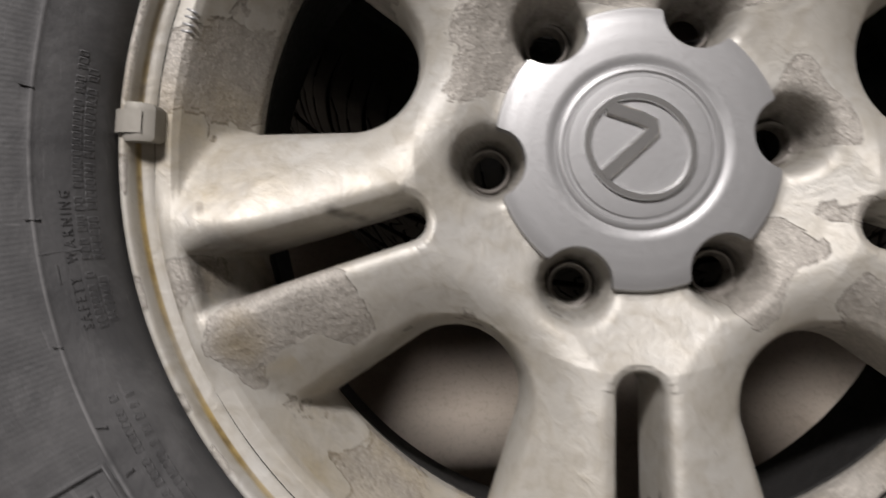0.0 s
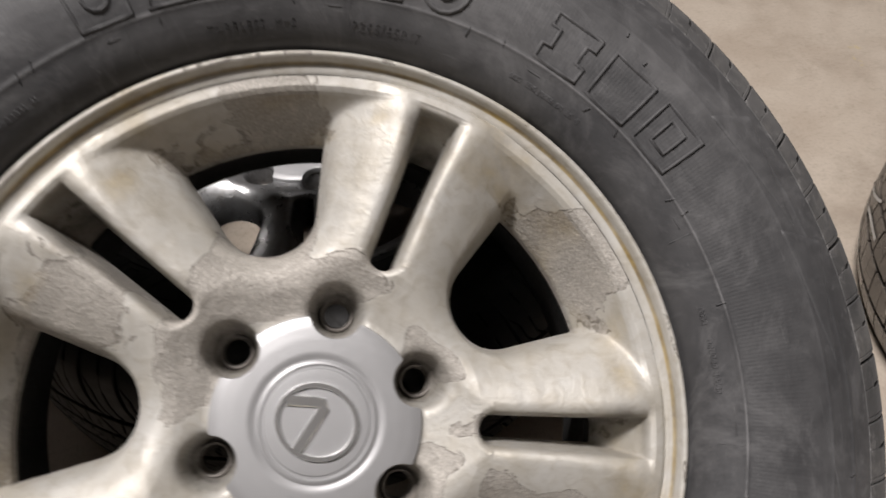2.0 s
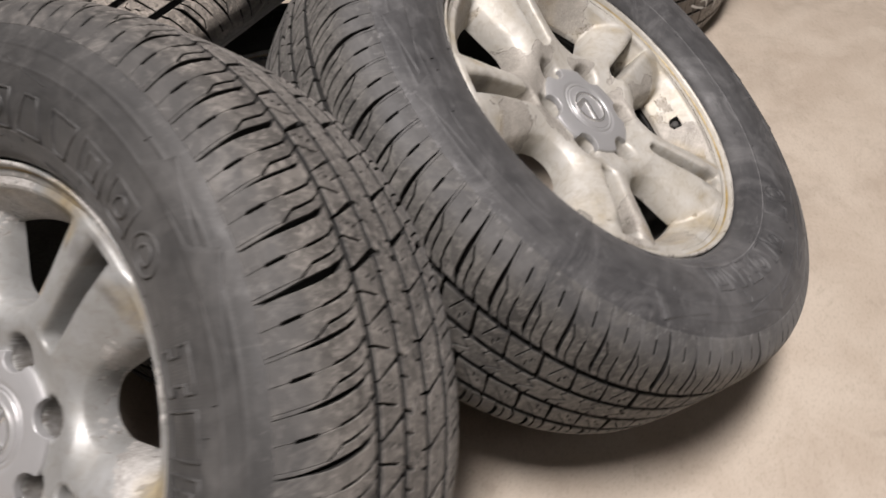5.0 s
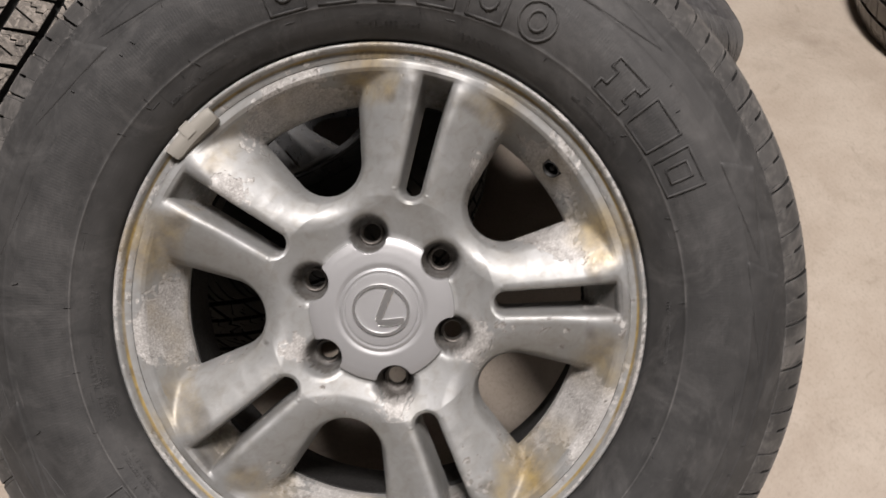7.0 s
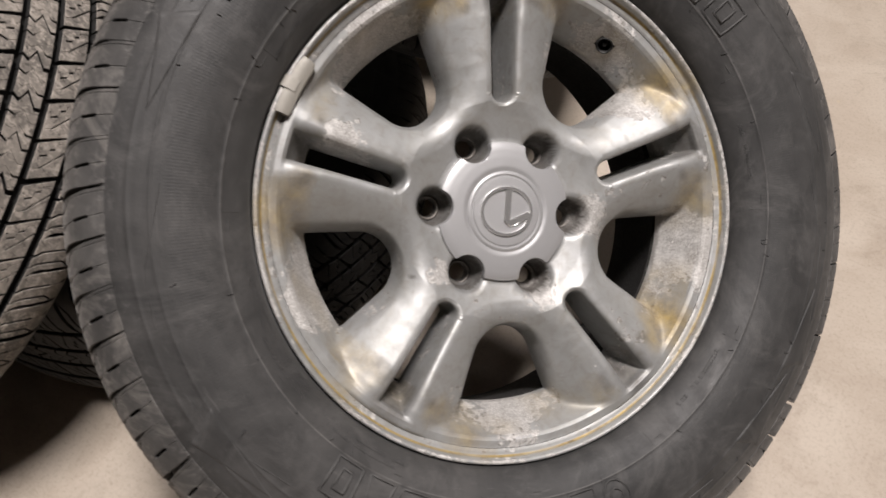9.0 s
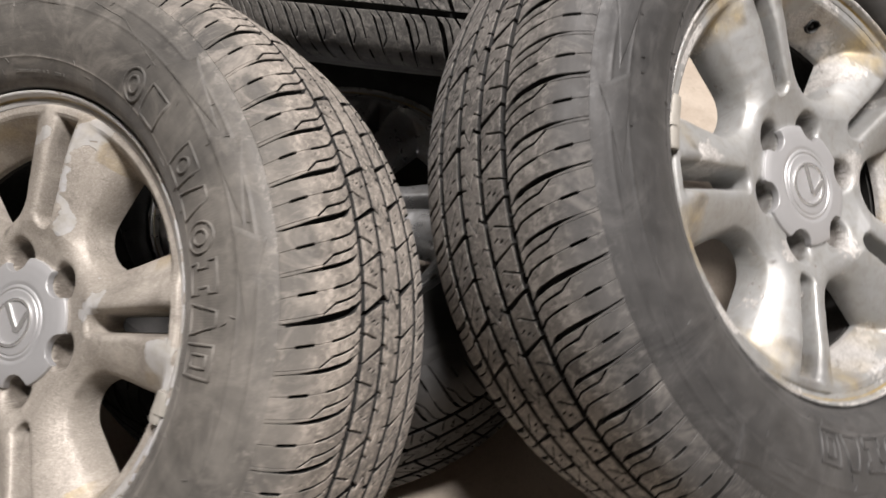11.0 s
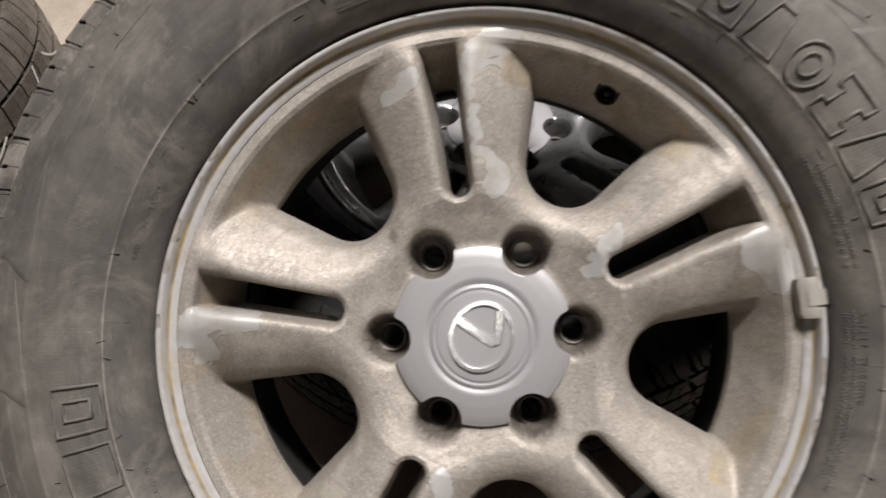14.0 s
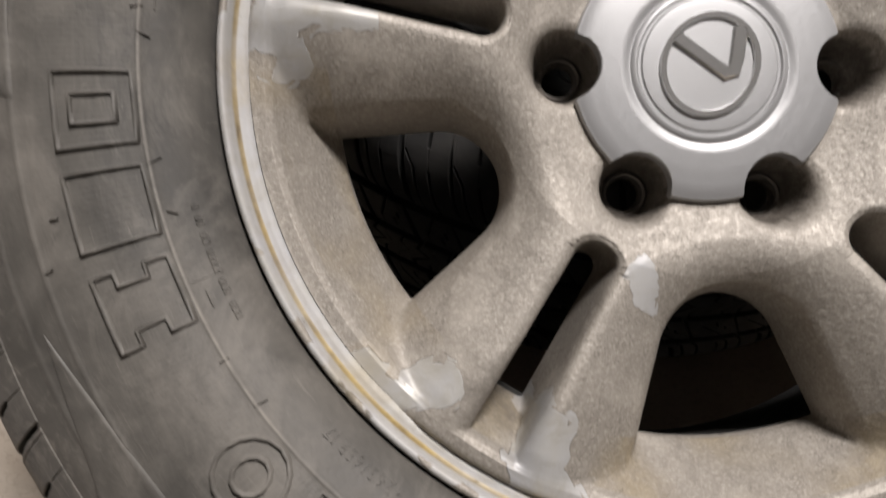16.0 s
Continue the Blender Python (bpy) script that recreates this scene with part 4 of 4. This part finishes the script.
MARKS_A = [(-165, 0.164, 0.034, "wear", 0.9), (143, 0.088, 0.022, "wear", 0.8), (-9, 0.203, 0.028, "wear", 0.9), (72, 0.205, 0.030, "wear", 0.9), (-100, 0.178, 0.020, "wear", 0.9),
           (-97, 0.196, 0.016, "wear", 0.9), (-96, 0.158, 0.016, "wear", 0.7), (17, 0.128, 0.015, "wear", 0.6), (19, 0.155, 0.016, "wear", 0.8), (17, 0.178, 0.014, "wear", 0.8),
           (-158, 0.073, 0.014, "wear", 0.9), (70, 0.078, 0.015, "wear", 0.9), (64, 0.088, 0.011, "wear", 0.8),
           (16, 0.076, 0.013, "wear", 0.8), (-108, 0.219, 0.013, "wear", 0.9), (-137, 0.209, 0.024, "wear", 0.9), (-64, 0.076, 0.008, "wear", 0.7), (2, 0.086, 0.014, "wear", 0.7),
           (139, 0.212, 0.026, "wear", 0.8), (135, 0.134, 0.016, "wear", 0.6), (180, 0.094, 0.024, "wear", 0.9), (160, 0.100, 0.024, "wear", 0.9), (143, 0.104, 0.020, "wear", 0.8), (122, 0.092, 0.016, "wear", 0.8), (-166, 0.088, 0.020, "wear", 0.8), (-148, 0.080, 0.014, "wear", 0.7), (-72, 0.197, 0.018, "wear", 0.5), (110, 0.09, 0.014, "wear", 0.6), (36, 0.094, 0.010, "wear", 0.5),
           (-128, 0.218, 0.03, "stain", 0.45), (-60, 0.215, 0.03, "stain", 0.55), (25, 0.21, 0.03, "stain", 0.4), (95, 0.215, 0.03, "stain", 0.35), (160, 0.215, 0.03, "stain", 0.35), (-120, 0.185, 0.03, "stain", 0.3),
           (-80, 0.20, 0.03, "stain", 0.3), (8, 0.2, 0.03, "stain", 0.25),
           (-112, 0.137, 0.004, "grime_shade", 1.0), (-116, 0.201, 0.003, "grime_shade", 0.8),
           (36, 0.196, 0.022, "grime_shade", 0.85), (-36, 0.196, 0.02, "grime_shade", 0.8), (108, 0.196, 0.022, "grime_shade", 0.85), (180, 0.196, 0.022, "grime_shade", 0.8), (-108, 0.196, 0.022, "grime_shade", 0.85)]
MARKS_B = [(72, 0.205, 0.034, "wear", 0.9), (144, 0.2, 0.034, "wear", 0.9), (-66, 0.205, 0.036, "wear", 0.9), (-19, 0.172, 0.018, "wear", 0.8), (14, 0.155, 0.014, "wear", 0.7),
           (-118, 0.082, 0.02, "wear", 0.8), (164, 0.09, 0.016, "wear", 0.6), (-60, 0.085, 0.018, "wear", 0.7), (100, 0.165, 0.02, "wear", 0.6), (-144, 0.2, 0.03, "wear", 0.7),
           (0, 0.205, 0.025, "wear", 0.6), (52, 0.214, 0.030, "stain", 0.95), (-19, 0.212, 0.034, "stain", 0.85), (124, 0.214, 0.032, "stain", 0.9), (-89, 0.205, 0.034, "stain", 1.0),
           (168, 0.215, 0.022, "stain", 0.4), (-160, 0.212, 0.026, "stain", 0.6), (-52, 0.205, 0.03, "stain", 0.7), (20, 0.21, 0.026, "stain", 0.6),
           (152, 0.108, 0.004, "grime_shade", 0.9),
           (36, 0.2, 0.022, "grime_shade", 0.8), (-36, 0.2, 0.02, "grime_shade", 0.8), (108, 0.2, 0.022, "grime_shade", 0.8), (180, 0.2, 0.022, "grime_shade", 0.8), (-108, 0.2, 0.022, "grime_shade", 0.8)]
MARKS_C = [(28.5, 0.190, 0.008, "wear", -1.0), (28.8, 0.175, 0.0065, "wear", -1.0), (28.2, 0.161, 0.006, "wear", -1.0), (28, 0.148, 0.0065, "wear", -1.0), (27, 0.133, 0.0065, "wear", -1.0),
           (25.5, 0.118, 0.009, "wear", -1.0), (25, 0.105, 0.009, "wear", -1.0), (42.5, 0.202, 0.009, "wear", -1.0), (43, 0.192, 0.008, "wear", -1.0), (47, 0.196, 0.007, "wear", -1.0), (-22, 0.108, 0.010, "wear", -0.9),
           (-30, 0.094, 0.006, "wear", -0.8), (-24, 0.122, 0.008, "wear", -0.9), (-47, 0.205, 0.014, "wear", -1.0), (-42, 0.205, 0.012, "wear", -1.0), (-49, 0.219, 0.014, "wear", -1.0),
           (114, 0.197, 0.012, "wear", -1.0), (114, 0.180, 0.010, "wear", -1.0), (115, 0.166, 0.009, "wear", -1.0), (120, 0.208, 0.009, "wear", -1.0), (114, 0.215, 0.012, "wear", -1.0),
           (25, 0.207, 0.013, "wear", -1.0), (23, 0.219, 0.012, "wear", -1.0), (-170, 0.109, 0.008, "wear", -1.0), (-168, 0.120, 0.007, "wear", -1.0), (-168, 0.130, 0.005, "wear", -1.0), (-174, 0.2, 0.018, "wear", -1.0), (-172, 0.220, 0.018, "wear", -1.0),
           (163, 0.222, 0.014, "wear", -1.0), (170, 0.207, 0.016, "wear", -1.0), (122, 0.216, 0.022, "stain", 0.35), (163, 0.222, 0.022, "stain", 0.35), (-172, 0.222, 0.02, "stain", 0.3), (28, 0.216, 0.02, "stain", 0.3),
           (67, 0.098, 0.0045, "grime_shade", 1.0), (91, 0.203, 0.0035, "grime_shade", 0.9),
           (36, 0.19, 0.025, "grime_shade", 0.5), (-36, 0.19, 0.025, "grime_shade", 0.6), (108, 0.19, 0.025, "grime_shade", 0.6), (180, 0.19, 0.022, "grime_shade", 0.6), (-108, 0.19, 0.022, "grime_shade", 0.6)]


MARKS_A += [(72 * k + d, 0.197, 0.013, "stain", 0.5) for k in range(5) for d in (-25, 25)]
MARKS_B += [(72 * k + d, 0.199, 0.019, "stain", v) for k in range(5) for d, v in ((-24, 0.75), (24, 0.40))]
MARKS_B += [(72 * k + d, 0.190, 0.009, "grime_shade", 0.55) for k in range(5) for d in (-27, 27)]


def win_wall(p):
    """Higher on the walls round the windows, where water stands."""
    r = math.hypot(p.x, p.y)
    return 0.26 if p.z < -0.026 and r > 0.185 else 0.12 if p.z < -0.03 and r > 0.11 else 0.0


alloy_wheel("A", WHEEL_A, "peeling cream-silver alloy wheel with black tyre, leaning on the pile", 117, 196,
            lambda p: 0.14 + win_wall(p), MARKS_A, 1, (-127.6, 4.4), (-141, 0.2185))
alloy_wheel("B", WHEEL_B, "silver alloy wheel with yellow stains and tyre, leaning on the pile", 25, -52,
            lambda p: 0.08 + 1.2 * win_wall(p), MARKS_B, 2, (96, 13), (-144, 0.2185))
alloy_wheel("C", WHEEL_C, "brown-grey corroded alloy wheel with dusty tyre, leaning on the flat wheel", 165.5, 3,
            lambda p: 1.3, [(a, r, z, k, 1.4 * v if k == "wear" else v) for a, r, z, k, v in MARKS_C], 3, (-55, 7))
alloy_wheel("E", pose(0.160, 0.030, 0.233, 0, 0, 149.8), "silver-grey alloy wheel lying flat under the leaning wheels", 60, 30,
            lambda p: 0.15, [(36, 0.2, 0.02, "grime_shade", 0.5)], 4)


# ---- loose tyres piled on the floor behind ----
def pile_tread(R, W, pitches, slant, rows):
    V, F = [], []
    P = 2 * math.pi / pitches
    half = W / 2
    edges = np.linspace(-half, half, rows + 1)

    def at(a, v, h):
        r = R - 0.018 * (abs(v) / half) ** 3.2 + h
        return (r * math.cos(a), r * math.sin(a), v)

    for i in range(pitches):
        for q in range(rows):
            v0, v1 = edges[q] + 0.0038, edges[q + 1] - 0.0038
            if q == 0:
                v0 = -half - 0.012
            if q == rows - 1:
                v1 = half + 0.012
            o = i * P + (0.5 * P if q % 2 else 0)
            vs = np.linspace(v0, v1, 4)
            for part in (0, 1):
                base = len(V)
                for v in vs:
                    sl = slant * P * abs(v) / half
                    a0, a1 = o + sl + P * (0.035 + 0.48 * part), o + sl + P * (0.485 + 0.48 * part)
                    if part == 0:
                        a1 = o + sl + P * 0.495
                    for a, h in ((a0, -0.012), (a0, 0.0), (a1, 0.0), (a1, -0.012)):
                        V.append(at(a, v, h))
                for k in range(3):
                    b = base + k * 4
                    for s in range(3):
                        F.append((b + s, b + s + 1, b + s + 5, b + s + 4))
                F.append((base + 3, base + 2, base + 1, base))
                F.append((base + 12, base + 13, base + 14, base + 15))
    return V, F


def pile_body(R, W):
    h = W / 2
    half = [(R - 0.009, 0), (R - 0.010, h * 0.6), (R - 0.018, h * 0.9), (R - 0.03, h + 0.006), (R - 0.05, h + 0.012), (R - 0.08, h + 0.012), (R - 0.105, h), (R - 0.122, h - 0.012), (R - 0.126, h - 0.022)]
    half = [q[:2] for q in smooth_curve([(a, b, 0) for a, b in half], 0.01)]
    inner = [(R - 0.120, h - 0.028), (R - 0.08, h - 0.004), (R - 0.04, h - 0.02), (R - 0.024, h * 0.5)]
    prof = [(r, -z) for r, z in half[::-1]] + half[1:] + inner + [(r, -z) for r, z in inner[::-1]]
    return revolve(prof, 120, True)


PILE_KINDS = {"blocks": (pile_body(0.322, 0.205), pile_tread(0.322, 0.205, 40, 0.25, 5)), "arrows": (pile_body(0.322, 0.205), pile_tread(0.322, 0.205, 44, 0.9, 5))}


def chalk(parent, rows, R=0.3232):
    """White chalk strokes on the tread: rows of angle, height, turn, length, bend."""
    for a, v, turn, length, bend in rows:
        V = []
        n = 14
        wide = 0.0017 + 0.0012 * (abs(bend) % 1.0)
        x = y = 0.0
        d = radians(turn)
        for i in range(n):
            s = math.sin(d) * wide
            c = math.cos(d) * wide
            for k in (-1, 1):
                aa = radians(a) + (x - k * s) / R
                vv = v + y + k * c
                r = R - 0.018 * (abs(vv) / 0.1025) ** 3.2
                V.append((r * math.cos(aa), r * math.sin(aa), vv))
            x += math.cos(d) * length / n
            y += math.sin(d) * length / n
            d += radians(bend) / n
        mesh_ob("chalk_stroke", V, [(2 * i, 2 * i + 2, 2 * i + 3, 2 * i + 1) for i in range(n - 1)], M_CHALK, parent, "white chalk stroke")


def loose_tyre(kind, x, y, z, turn, tilt, marks, group):
    root = new("loose_tyre")
    root.matrix_world = pose(x, y, z, tilt, 0, turn)
    tagged(root, "loose black tyre with white chalk marks, lying flat in a pile", "tyre", group)
    body, tread = PILE_KINDS[kind]
    b = shared_part("carcass_" + kind, body, M_STACK, root, 0, "", 60)
    b.name = "carcass"
    if len(b.data.materials) < 2:  # groove bottoms have their shade painted in, as near-black rubber
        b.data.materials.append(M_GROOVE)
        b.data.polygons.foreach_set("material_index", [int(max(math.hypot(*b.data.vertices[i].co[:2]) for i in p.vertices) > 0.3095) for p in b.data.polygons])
    tr = shared_part("tread_" + kind, tread, M_STACK, root, 0, "", 30)
    tr.name = "tread"
    if marks:
        chalk(root, marks)
    return root


rnd = random.Random(11)
for i in range(5):
    strokes = [(rnd.uniform(0, 360), rnd.uniform(-0.07, 0.05), rnd.choice((80, 95, 20, 160)), rnd.uniform(0.03, 0.10), rnd.choice((-1, 1)) * rnd.choice((20, 45, 110, 190)) * rnd.uniform(0.6, 1.3)) for k in range(60)]
    loose_tyre("blocks" if i % 2 == 0 else "arrows", (1.04, 1.055, 1.075, 1.07, 1.08)[i], (-0.465, -0.47, -0.475, -0.465, -0.475)[i], 0.1155 + 0.2300 * i, rnd.uniform(0, 360), 0, strokes, "tyre pile by the wheels")
for i in range(3):
    strokes = [(rnd.uniform(0, 360), rnd.uniform(-0.07, 0.05), rnd.choice((80, 95, 20, 160)), rnd.uniform(0.03, 0.08), rnd.uniform(-120, 120)) for k in range(12)]
    loose_tyre("arrows" if i % 2 == 0 else "blocks", -0.205 + rnd.uniform(-0.015, 0.015), -1.475 + rnd.uniform(-0.02, 0.02), 0.1155 + 0.2300 * i, rnd.uniform(0, 360), 0, strokes, "second tyre pile")
